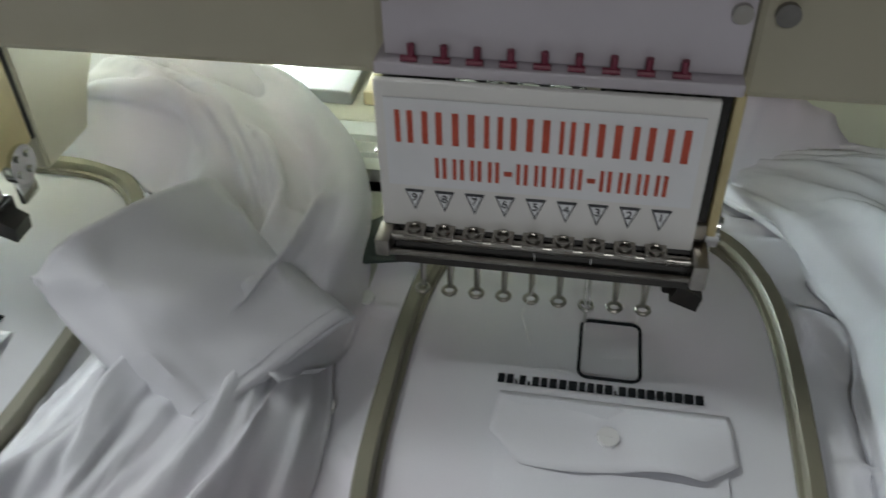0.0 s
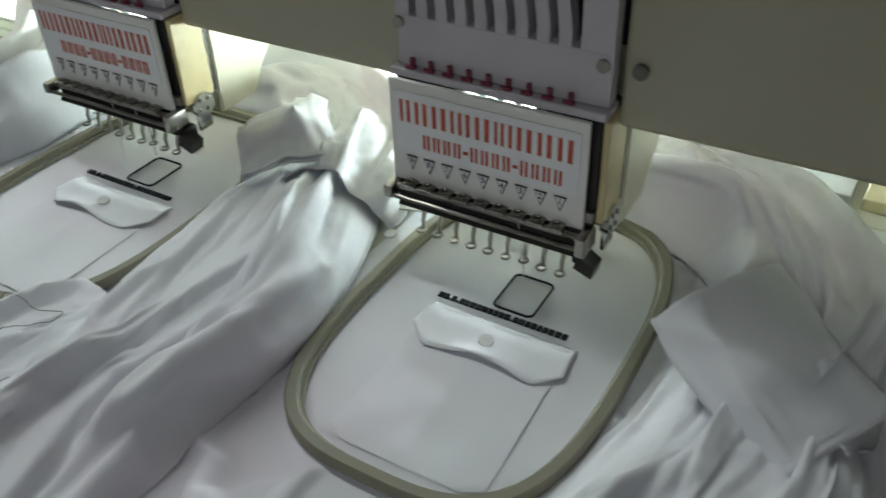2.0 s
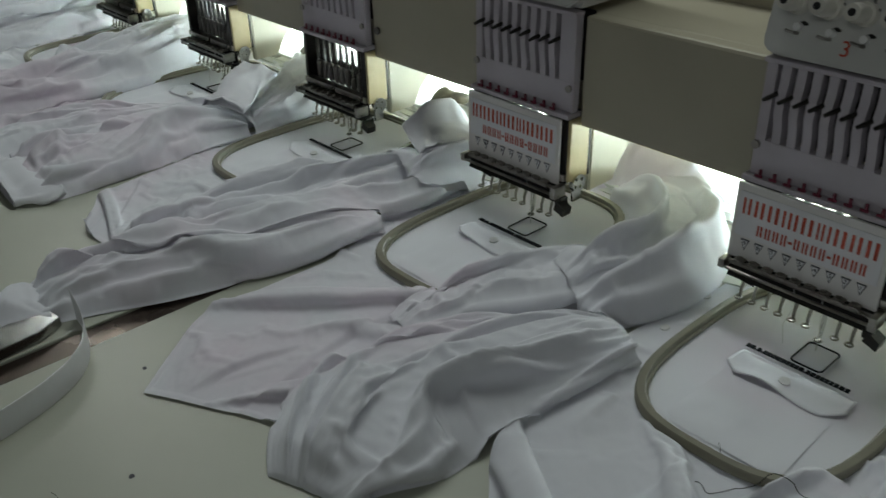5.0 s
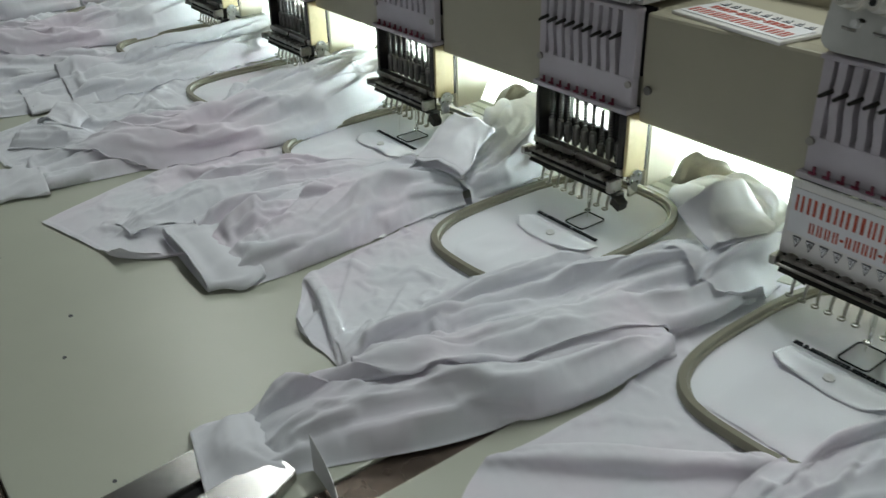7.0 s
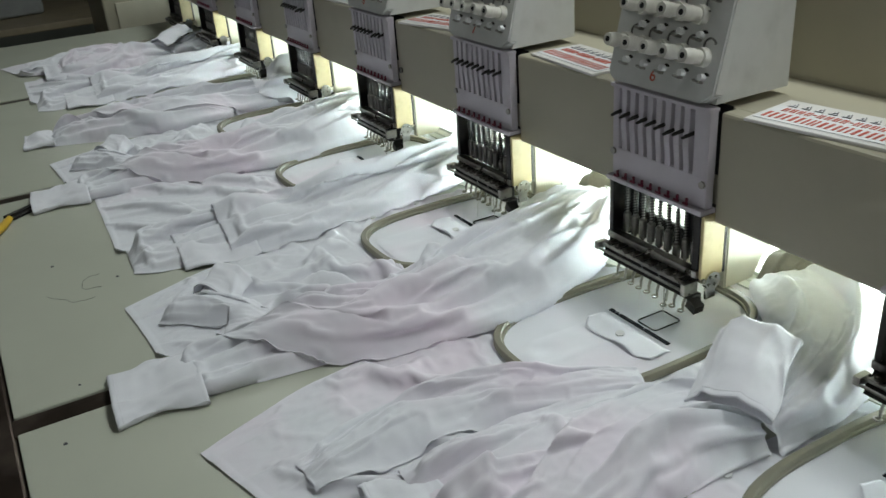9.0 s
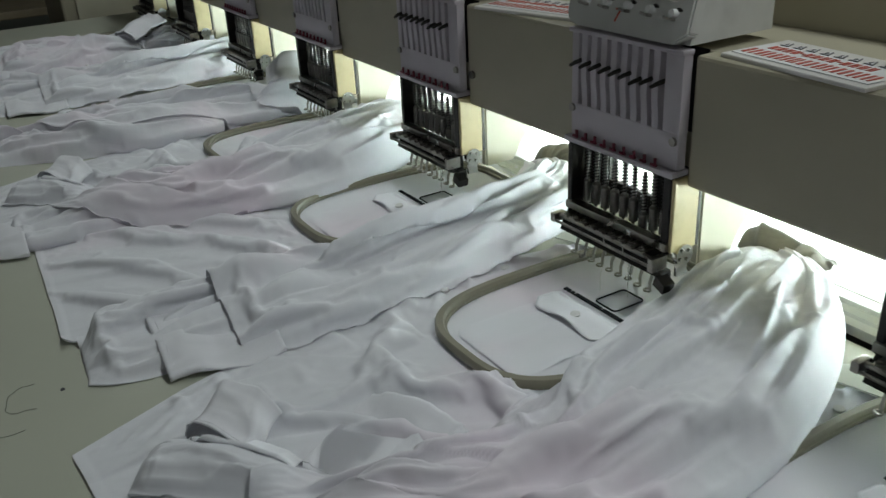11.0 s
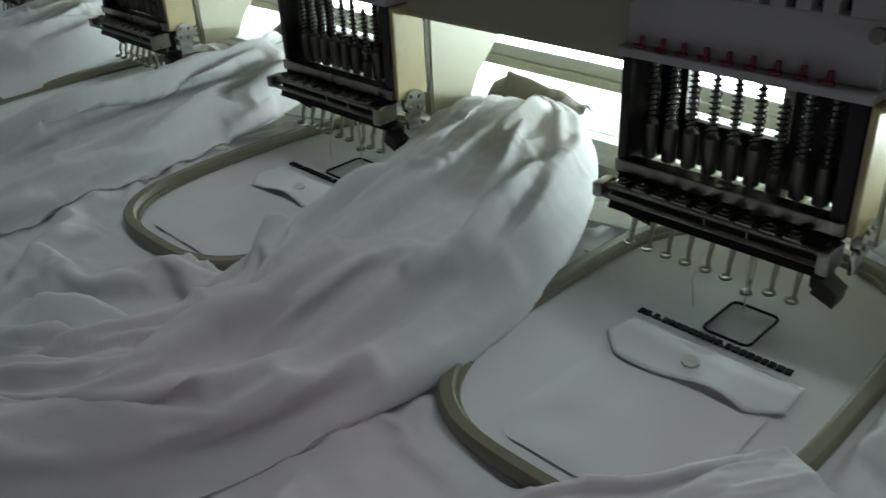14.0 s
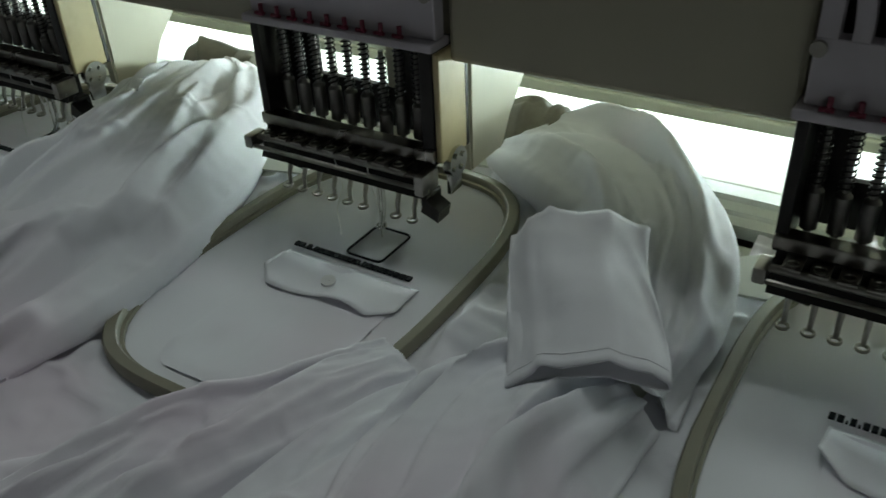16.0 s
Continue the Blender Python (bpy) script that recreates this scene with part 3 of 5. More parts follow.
def build_cover():
    c = thing("head_cover", pose(0, 0, 0), "white plastic head cover with red and grey print", "cover", "printed head covers")
    part("panel", box(0.0, 0.16, 0.1525, 0.1565, 0.926, 1.0125, bevel=0.001), COVER, c)
    part("paper_label", box(0.005, 0.155, 0.1515, 0.1522, 0.9535, 1.004), PAPER, c)
    x = 0.009
    for w in (0.0115, 0.013, 0.0145, 0.0045, 0.012, 0.0145, 0.0095, 0.0045, 0.0145, 0.0135, 0.0145):
        for lo, hi in (((0.2, 0.75),) if w < 0.005 else ((0.1, 0.32), (0.62, 0.86))):
            part("name_bar", box(x + w * lo, x + w * hi, 0.1509, 0.1514, 0.9795, 0.9975), RED, c)
        x += w + 0.0016
    x = 0.0285
    for w in (0.0075, 0.0075, 0.0075, 0.0075, 0.004, 0.0075, 0.0075, 0.0075, 0.0075, 0.004, 0.0075, 0.0075, 0.0075, 0.0075):
        if w < 0.005:
            part("number_bar", box(x, x + w, 0.1509, 0.1514, 0.964, 0.9665), RED, c)
        else:
            for lo, hi in ((0.12, 0.36), (0.6, 0.86)):
                part("number_bar", box(x + w * lo, x + w * hi, 0.1509, 0.1514, 0.9595, 0.9715), RED, c)
        x += w + 0.0013
    for i, u in enumerate(NEEDLES):
        bm = add_prism(bmesh.new(), [(u - 0.005, 0.9505), (u + 0.005, 0.9505), (u, 0.9375)], "y", 0.1518, 0.1524)
        part("needle_mark", bm, INK, c)
        bm = add_prism(bmesh.new(), [(u - 0.0036, 0.9493), (u + 0.0036, 0.9493), (u, 0.9399)], "y", 0.1514, 0.1517)
        part("mark_field", bm, PAPER, c)
        text_part("needle_number", str(9 - i), 0.0065, INK, c, pose(u, 0.1512, 0.9462, 90, 0, 0))
    return c


COVER_FIRST = build_cover()
for k in range(1, 4):
    copy_thing(COVER_FIRST, pose(-PITCH * k, 0, 0))
# covers taken off and laid on the beam, face up and upside down
for k in range(4, HEADS):
    turn = 180 + (-9, 7, -5, 12, 3, -8, 6, -3)[k - 4]
    m = pose(0.275 + 0.004 * (k % 3) - PITCH * k, 0.222, BEAM_HI + 0.0035, 0, 0, turn) @ pose(0, 0, 0, -90, 0, 0) @ pose(-0.08, -0.1545, -0.969)
    o = copy_thing(COVER_FIRST, m)
    o["label"] = "white printed cover taken off and laid on the beam"

# ---- cloth: sheets that settle on what lies below them ----
CELL = 0.005
GX0, GY0, GNX, GNY = -6.1, -0.75, 1420, 260
HEIGHT = np.full((GNX, GNY), TABLE)
HOOP_AT = [(0.117, 0.105), (0.112, 0.107), (0.112, 0.107), (0.112, 0.107), (0.106, 0.107), (0.101, 0.106)] + [(0.106, 0.106)] * 6
HOOP_A, HOOP_B, HOOP_P = 0.108, 0.165, 3.2


def hoop_level(x, y, k):
    """1 on the hoop's middle line, less inside."""
    cx, cy = HOOP_AT[k]
    a = np.abs((x + PITCH * k - cx) / HOOP_A) ** HOOP_P + np.abs((y - cy) / HOOP_B) ** HOOP_P
    return a ** (1 / HOOP_P)


def sample(grid, x, y):
    fx = np.clip((x - GX0) / CELL, 0, GNX - 1.001)
    fy = np.clip((y - GY0) / CELL, 0, GNY - 1.001)
    i, j = fx.astype(int), fy.astype(int)
    a, b = fx - i, fy - j
    return (grid[i, j] * (1 - a) * (1 - b) + grid[i + 1, j] * a * (1 - b) + grid[i, j + 1] * (1 - a) * b + grid[i + 1, j + 1] * a * b)


def imprint(pos):
    """Raises the height grid to a settled sheet."""
    up = np.zeros_like(HEIGHT)
    p = pos.reshape(-1, 3)
    i = np.clip(((p[:, 0] - GX0) / CELL + 0.5).astype(int), 1, GNX - 2)
    j = np.clip(((p[:, 1] - GY0) / CELL + 0.5).astype(int), 1, GNY - 2)
    for di in (-1, 0, 1):
        for dj in (-1, 0, 1):
            np.maximum.at(up, (i + di, j + dj), p[:, 2] - (0.0 if di == dj == 0 else 0.001))
    np.maximum(HEIGHT, up, out=HEIGHT)


def smooth_noise(shape, cells, rng):
    g = rng.standard_normal((cells[0] + 3, cells[1] + 3))
    u = np.linspace(0, cells[0], shape[0])[:, None] * np.ones((1, shape[1]))
    v = np.linspace(0, cells[1], shape[1])[None, :] * np.ones((shape[0], 1))
    i, j = u.astype(int), v.astype(int)
    a, b = u - i, v - j
    a, b = a * a * (3 - 2 * a), b * b * (3 - 2 * b)
    return (g[i, j] * (1 - a) * (1 - b) + g[i + 1, j] * a * (1 - b) + g[i, j + 1] * (1 - a) * b + g[i + 1, j + 1] * a * b)


def creases(shape, size, lines, rng):
    """Fold heights over a sheet. Each line: (u, v, angle in degrees from v, length, height, half width), u and v from 0 to 1, lengths in metres."""
    n, m = shape
    lu, lv = size
    u = np.linspace(0, lu, n)[:, None]
    v = np.linspace(0, lv, m)[None, :]
    bend_u = smooth_noise(shape, (3, 4), rng) * 0.007
    bend_v = smooth_noise(shape, (3, 4), rng) * 0.007
    z = np.zeros(shape)
    for cu, cv, ang, ln, h, w in lines:
        a = radians(ang)
        du, dv = u + bend_u - cu * lu, v + bend_v - cv * lv
        s = du * math.sin(a) + dv * math.cos(a)
        t = du * math.cos(a) - dv * math.sin(a)
        fade = np.clip(1 - (2 * np.abs(s) / ln) ** 2, 0, 1)
        side = t * (1 if (cu * 7.3 + cv * 3.1) % 1 > 0.35 else -1)
        soft = np.exp(-(np.clip(side, 0, None) / (2.4 * w)) ** 1.4)
        steep = np.exp(-(np.clip(-side, 0, None) / (0.003 + 0.18 * w)) ** 2)
        z = np.maximum(z, h * fade ** 0.8 * np.where(side > 0, soft, steep))
    return z


def gradient_noise(x, y, rng):
    """Smooth noise of about -0.6 to 0.6, one cell to a unit."""
    ang = rng.uniform(0, 2 * math.pi, (64, 64))
    gx, gy = np.cos(ang), np.sin(ang)
    x, y = x + rng.uniform(0, 50), y + rng.uniform(0, 50)
    i, j = np.floor(x).astype(int), np.floor(y).astype(int)
    a, b = x - i, y - j
    fa, fb = a ** 3 * (a * (a * 6 - 15) + 10), b ** 3 * (b * (b * 6 - 15) + 10)

    def corner(di, dj):
        p, q = (i + di) % 64, (j + dj) % 64
        return gx[p, q] * (a - di) + gy[p, q] * (b - dj)
    lo = corner(0, 0) * (1 - fa) + corner(1, 0) * fa
    hi = corner(0, 1) * (1 - fa) + corner(1, 1) * fa
    return lo * (1 - fb) + hi * fb


def ridges(x, y, rng, power=1.3):
    """Sharp crests that branch and run out."""
    return np.clip(1 - np.abs(gradient_noise(x, y, rng)) * 2.5, 0, 1) ** power


def puffs(x, y, rng):
    """Round swells parted by sharp valleys."""
    return np.minimum(np.abs(gradient_noise(x, y, rng)) * 2.2, 1) ** 0.8


def long_folds(u, v, rng, twist, deep=1.0):
    """Folds of bunched cloth that run along v and lean by the twist."""
    w = u + twist * v + 0.022 * gradient_noise(u / 0.1, v / 0.14, rng)
    q = v + 0.03 * gradient_noise(u / 0.08, v / 0.1, rng)
    h = 0.004 * ridges(w / 0.06, q / 0.34, rng, 1.6) + 0.017 * puffs(w / 0.07, q / 0.5, rng)
    h = h * (0.55 + 0.9 * np.clip(0.5 + gradient_noise(u / 0.12, v / 0.16, rng), 0, 1))
    h = h + 0.0024 * ridges((w + 0.5 * q) / 0.04, (q - 0.5 * w) / 0.1, rng, 2.0) + 0.0024 * ridges((w - 0.7 * q) / 0.045, (q + 0.7 * w) / 0.09, rng, 2.0)
    return deep * (h + 0.0007 * ridges(w / 0.016, q / 0.03, rng, 1.4))


def settle(pos, slack_u, slack_v, floor, rng, fixed=None, steps=4, bend=0.15, fall=0.0002, grip=0.5, wake=0.0012, rim=0.0, cells=(16, 26)):
    """Lets a grid of points fall on a floor; it keeps the lengths of its first lay, times the slack, so that spare cloth buckles into folds."""
    n, m = pos.shape[:2]

    def span(di, dj):
        return np.linalg.norm(pos[di:, dj:] - pos[:n - di, :m - dj], axis=-1)

    su, sv = slack_u * np.ones((n, m)), slack_v * np.ones((n, m))
    ru, rv = span(1, 0) * (su[1:] + su[:-1]) / 2, span(0, 1) * (sv[:, 1:] + sv[:, :-1]) / 2
    ru2, rv2 = (ru[1:] + ru[:-1]) * 0.93, (rv[:, 1:] + rv[:, :-1]) * 0.93
    dg = np.hypot(ru[:, 1:], rv[1:, :])
    p = pos.copy()
    p[..., 2] += wake * (smooth_noise((n, m), cells, rng) + 0.5)
    if fixed is not None:
        p[fixed] = pos[fixed]
    old = p.copy()

    def pull(a, b, rest, k, only_short=False):
        d = b - a
        ln = np.sqrt(np.einsum("ijk,ijk->ij", d, d)) + 1e-9
        c = (ln - rest) / ln * (0.5 * k)
        if only_short:
            c = np.minimum(c, 0)
        d *= c[..., None]
        a += d
        b -= d

    for step in range(steps):
        vel = (p - old) * 0.8
        old = p.copy()
        p += vel
        p[..., 2] -= fall
        for _ in range(3):
            for s in (0, 1):
                q = p[s:n - 1:2]
                pull(q, p[s + 1:n:2][:q.shape[0]], ru[s::2], 1.0)
                q = p[:, s:m - 1:2]
                pull(q, p[:, s + 1:m:2][:, :q.shape[1]], rv[:, s::2], 1.0)
                q = p[s:n - 1:2, :-1]
                pull(q, p[s + 1:n:2, 1:], dg[s::2], 0.25)
                q = p[s:n - 1:2, 1:]
                pull(q, p[s + 1:n:2, :-1], dg[s::2], 0.25)
            for s in (0, 1, 2, 3):
                q = p[s:n - 2:4]
                pull(q, p[s + 2:n:4][:q.shape[0]], ru2[s::4], bend, True)
                q = p[:, s:m - 2:4]
                pull(q, p[:, s + 2:m:4][:, :q.shape[1]], rv2[:, s::4], bend, True)
            if rim:
                for e in ((0, slice(None)), (-1, slice(None)), (slice(None), 0), (slice(None), -1)):
                    p[e][:, :2] += rim * (pos[e][:, :2] - p[e][:, :2])
            g = sample(floor, p[..., 0], p[..., 1]) + 0.0016
            hit = p[..., 2] < g
            p[..., 2] = np.where(hit, g, p[..., 2])
            hold = np.where(hit, grip, 0.03)[..., None]
            p[..., :2] = p[..., :2] * (1 - hold) + old[..., :2] * hold
            if fixed is not None:
                p[fixed] = pos[fixed]
    return p


def refine(p, n, m):
    """A finer grid through the points of a coarse one."""
    def weights(k, n):
        t = np.linspace(0, k - 1, n)
        i = np.clip(t.astype(int), 0, k - 2)
        f = t - i
        w = np.zeros((n, k))
        r = np.arange(n)
        for o, c in ((-1, -0.5 * f + f ** 2 - 0.5 * f ** 3), (0, 1 - 2.5 * f ** 2 + 1.5 * f ** 3), (1, 0.5 * f + 2 * f ** 2 - 1.5 * f ** 3), (2, -0.5 * f ** 2 + 0.5 * f ** 3)):
            np.add.at(w, (r, np.clip(i + o, 0, k - 1)), c)
        return w
    return np.einsum("ai,bj,ijk->abk", weights(p.shape[0], n), weights(p.shape[1], m), p, optimize=True)


def drape(lay, spare_u, spare_v, floor, rng, few, more, fixed=None):
    """Drops a sheet in two rounds: large folds on a coarse grid, then crisper ones on a finer grid."""
    n, m = lay.shape[:2]

    def thin(a, size):
        i = np.round(np.linspace(0, n - 1, size[0])).astype(int)
        j = np.round(np.linspace(0, m - 1, size[1])).astype(int)
        return a[np.ix_(i, j)]
    held = None if fixed is None else thin(fixed, few)
    p = settle(thin(lay, few), 1 + thin(spare_u, few), 1 + thin(spare_v, few), floor, rng, held, 70, 0.3, 0.0003, 0.4, 0.006, 0.35, (max(3, few[0] // 3), max(4, few[1] // 4)))
    p = refine(p, *more)
    if fixed is not None:
        held = thin(fixed, more)
        p[held] = thin(lay, more)[held]
    p = settle(p, 1 + 0.12 * thin(spare_u, more), 1 + 0.12 * thin(spare_v, more), floor, rng, held, 24, 0.06, 0.0002, 0.45, 0.0012, 0.35, (more[0] // 3, more[1] // 4))
    p = refine(p, n, m)
    if fixed is not None:
        p[fixed] = lay[fixed]
        p[..., 2] = np.where(fixed, p[..., 2], np.maximum(p[..., 2], sample(floor, p[..., 0], p[..., 1]) + 0.0012))
    return p


def box_mean(z, axis, r):
    r = max(1, min(r, z.shape[axis] // 3))
    pad = np.concatenate([np.repeat(z.take([0], axis), r, axis), z, np.repeat(z.take([-1], axis), r, axis)], axis)
    c = np.cumsum(pad, axis)
    c = np.concatenate([np.zeros_like(c.take([0], axis)), c], axis)
    n = z.shape[axis]
    return (c.take(range(2 * r + 1, 2 * r + 1 + n), axis) - c.take(range(0, n), axis)) / (2 * r + 1)


def deepen(p, reach_u, reach_v, much):
    """Makes the folds of a sheet deeper against their own mean surface."""
    z = p[..., 2]
    for _ in range(3):
        z = box_mean(box_mean(z, 0, reach_u), 1, reach_v)
    p[..., 2] += much * (p[..., 2] - z)
    return p


def tuck(p, ground, rows=7, most=0.016):
    """Turns the long edges of a sleeve under, round a small radius."""
    out = [p]
    for edge, inner in ((p[0], p[2]), (p[-1], p[-3])):
        d = edge - inner
        d[:, 2] = 0
        d /= np.linalg.norm(d, axis=1)[:, None] + 1e-9
        base = sample(ground, edge[:, 0], edge[:, 1]) + 0.001
        r = np.clip((edge[:, 2] - base) / 2, 0.001, most)
        made = []
        for q in range(1, rows + 1):
            a = math.radians(165) * q / rows
            v = edge + d * (r * math.sin(a))[:, None]
            v[:, 2] = np.maximum(edge[:, 2] - r * (1 - math.cos(a)), base)
            made.append(v)
        out = [np.array(made[::-1])] + out if edge is p[0] or np.shares_memory(edge, p[0]) else out + [np.array(made)]
    return np.concatenate(out, 0)


def sheet_mesh(name, pos, mat, parent, label="", thick=0.0):
    n, m = pos.shape[:2]
    me = bpy.data.meshes.new(name)
    idx = np.arange(n * m).reshape(n, m)
    f = np.stack([idx[:-1, :-1], idx[1:, :-1], idx[1:, 1:], idx[:-1, 1:]], -1).reshape(-1, 4)
    me.from_pydata(pos.reshape(-1, 3).tolist(), [], f.tolist())
    me.materials.append(mat)
    me.shade_smooth()
    ob = new(name, me)
    ob.parent = parent
    if label:
        ob["label"] = label
    if thick:
        s = ob.modifiers.new("hem", "SOLIDIFY")
        s.thickness, s.offset = thick, 0
    return ob


def patch(left, right, nu, nv):
    """A flat grid between two edge lines, each given by a few points from back to front."""
    def along(pts, n):
        pts = np.array(pts, float)
        s = np.r_[0, np.cumsum(np.linalg.norm(np.diff(pts, axis=0), axis=1))]
        t = np.linspace(0, s[-1], n)
        out = np.stack([np.interp(t, s, pts[:, c]) for c in range(pts.shape[1])], -1)
        for _ in range(6):
            out[1:-1] = (out[:-2] + 2 * out[1:-1] + out[2:]) / 4
        return out
    a, b = along(left, nv), along(right, nv)
    w = np.linspace(0, 1, nu)[:, None, None]
    return a[None] * (1 - w) + b[None] * w


def stuffing(floor, spine, n=180):
    """Adds a soft roll along a spine of (x, y, half width, height) to a floor."""
    sp = np.array(spine, float)
    s = np.r_[0, np.cumsum(np.linalg.norm(np.diff(sp[:, :2], axis=0), axis=1))]
    t = np.linspace(0, s[-1], n)
    out = floor.copy()
    for q in t:
        x, y, w, h = (np.interp(q, s, sp[:, c]) for c in range(4))
        i0, i1 = int((x - w - GX0) / CELL), int((x + w - GX0) / CELL) + 2
        j0, j1 = int((y - w - GY0) / CELL), int((y + w - GY0) / CELL) + 2
        gx = GX0 + CELL * np.arange(i0, i1)[:, None]
        gy = GY0 + CELL * np.arange(j0, j1)[None, :]
        d = ((gx - x) ** 2 + (gy - y) ** 2) / (w * w)
        z = TABLE + h * np.clip(1 - d, 0, 1) ** 0.5
        out[i0:i1, j0:j1] = np.maximum(out[i0:i1, j0:j1], np.where(d < 1, z, 0))
    for _ in range(3):
        out[1:-1] = (out[:-2] + 2 * out[1:-1] + out[2:]) / 4
        out[:, 1:-1] = (out[:, :-2] + 2 * out[:, 1:-1] + out[:, 2:]) / 4
    return out


def roll_sheet(spine, nu, nv, reach=1.15):
    """A grid laid over a roll: across it and along its spine."""
    sp = np.array(spine, float)
    s = np.r_[0, np.cumsum(np.linalg.norm(np.diff(sp[:, :2], axis=0), axis=1))]
    t = np.linspace(0, s[-1], nv)
    c = np.stack([np.interp(t, s, sp[:, k]) for k in range(4)], -1)
    for _ in range(10):
        c[1:-1] = (c[:-2] + 2 * c[1:-1] + c[2:]) / 4
    d = np.gradient(c[:, :2], axis=0)
    d /= np.linalg.norm(d, axis=1)[:, None]
    side = np.stack([-d[:, 1], d[:, 0]], -1)
    w = np.linspace(-reach, reach, nu)
    return np.concatenate([c[None, :, :2] + w[:, None, None] * c[None, :, 2:3] * side[None], np.zeros((nu, nv, 1))], -1)


def cuff_mesh(name, parent, centre, size, turn, tilt, lean=0.0, fold=0.006, seed=0, sag=0.012):
    """A starched cuff: a flattened open tube with a hem line. Runs along its own y; opens at minus y."""
    rng = np.random.default_rng(seed)
    w, l = size
    nu, nv = 64, 30
    a = np.linspace(0, 2 * math.pi, nu, endpoint=False)
    v = np.linspace(-0.5, 0.5, nv)
    prof_x = 0.5 * w * np.sign(np.cos(a)) * np.abs(np.cos(a)) ** 0.55
    prof_z = 0.5 * fold * np.sin(a)
    wav = smooth_noise((nu, nv), (7, 4), rng) * 0.0022
    top = np.abs(np.linspace(-1, 1, nu))[:, None] * w
    wav = wav + 0.003 * ridges((top + 0.4 * l * v[None]) / 0.045, (l * v[None] - 0.3 * top) / 0.11, rng) + 0.0009 * ridges(top / 0.02, l * v[None] / 0.03, rng)
    pos = np.zeros((nu, nv, 3))
    pos[..., 0] = prof_x[:, None] * (1 + 0.03 * v[None]) 
    pos[..., 1] = v[None] * l
    open_end = 1 + 0.5 * np.clip(-v * 2, 0, 1) ** 2
    pos[..., 2] = prof_z[:, None] * open_end[None] + wav + 0.5 * fold
    pos[..., 2] += 0.006 * np.cos(math.pi * pos[..., 0] / w) * smooth_noise((1, nv), (1, 2), rng)
    for _ in range(5):
        at, slant, hi = rng.uniform(-0.42, 0.42) * w, rng.normal(0, 0.3), rng.uniform(0.003, 0.009)
        t = pos[..., 0] - at - slant * pos[..., 1]
        pos[..., 2] += np.where(np.sin(a)[:, None] > -0.2, 1, 0.3) * hi * np.exp(-np.abs(t) / np.where(t > 0, 0.011, 0.004)) * (0.4 + 0.6 * np.abs(np.sin(3 * v + at * 90)))[None]
    pos[..., 0] += 0.05 * w * np.sin(5 * v + w * 40)[None] * (0.6 + 0.4 * np.cos(a)[:, None])
    pos[..., 2] -= sag * (2 * pos[..., 0] / w) ** 2
    if sag < 0.01:
        pos[..., 2] = np.maximum(pos[..., 2], 0.0012)
    bm = bmesh.new()
    vs = [[bm.verts.new(pos[i, j]) for j in range(nv)] for i in range(nu)]
    for i in range(nu):
        for j in range(nv - 1):
            bm.faces.new((vs[i][j], vs[(i + 1) % nu][j], vs[(i + 1) % nu][j + 1], vs[i][j + 1]))
    bmesh.ops.recalc_face_normals(bm, faces=bm.faces[:])
    ob = part(name, bm, CUFFM, parent, "stiff white cuff", smooth=True, angle=70)
    s = ob.modifiers.new("hem", "SOLIDIFY")
    s.thickness, s.offset = 0.0016, 0
    ob.matrix_basis = pose(*centre, tilt, lean, turn)
    for e in (-0.42,):
        seam = bmesh.new()
        pts = []
        jj = int(round((e + 0.5) * (nv - 1)))
        for i in range(2, nu // 2 - 1):
            pts.append((pos[i, jj, 0], pos[i, jj, 1], pos[i, jj, 2] + 0.0009))
        add_tube(seam, pts, 0.0006, 4)
        part("seam", seam, CUFFM, ob)
    return ob


# ---- hoops ----


def build_hoop():
    bm = bmesh.new()

    def ring(grow):
        pts = []
        for j in range(80):
            a = 2 * math.pi * j / 80
            c, s = math.cos(a), math.sin(a)
            r = (abs(c) ** HOOP_P + abs(s) ** HOOP_P) ** (-1 / HOOP_P)
            pts.append(((HOOP_A + grow) * r * c, (HOOP_B + grow) * r * s))
        return pts
    inner, outer = ring(-0.0047), ring(0.0047)
    prof = ((0, 0.0), (0.0, 0.0078), (0.14, 0.0098), (0.86, 0.0098), (1, 0.0078), (1, 0.0))
    rings = [[bm.verts.new((a[0] + (b[0] - a[0]) * f, a[1] + (b[1] - a[1]) * f, z)) for a, b in zip(inner, outer)] for f, z in prof]
    for a, b in zip(rings, rings[1:]):
        for j in range(80):
            bm.faces.new((a[j], b[j], b[(j + 1) % 80], a[(j + 1) % 80]))
    bmesh.ops.recalc_face_normals(bm, faces=bm.faces[:])
    h = thing("embroidery_hoop", pose(0, 0, 0), "olive-beige plastic embroidery hoop clamping a white shirt", "hoop", "embroidery hoops")
    part("outer_ring", bm, HOOP, h, smooth=True, angle=50)
    bm = bmesh.new()
    a, b = ring(-0.0050), ring(-0.0072)
    lo = [bm.verts.new((*p, 0.0)) for p in a]
    hi = [bm.verts.new((*p, 0.0045)) for p in a]
    hj = [bm.verts.new((*p, 0.0040)) for p in b]
    lj = [bm.verts.new((*p, 0.0)) for p in b]
    for j in range(80):
        q = (j + 1) % 80
        bm.faces.new((lo[j], lo[q], hi[q], hi[j]))
        bm.faces.new((hi[j], hi[q], hj[q], hj[j]))
        bm.faces.new((hj[j], hj[q], lj[q], lj[j]))
    part("inner_ring", bm, HOOP, h, smooth=True, angle=50)
    return h


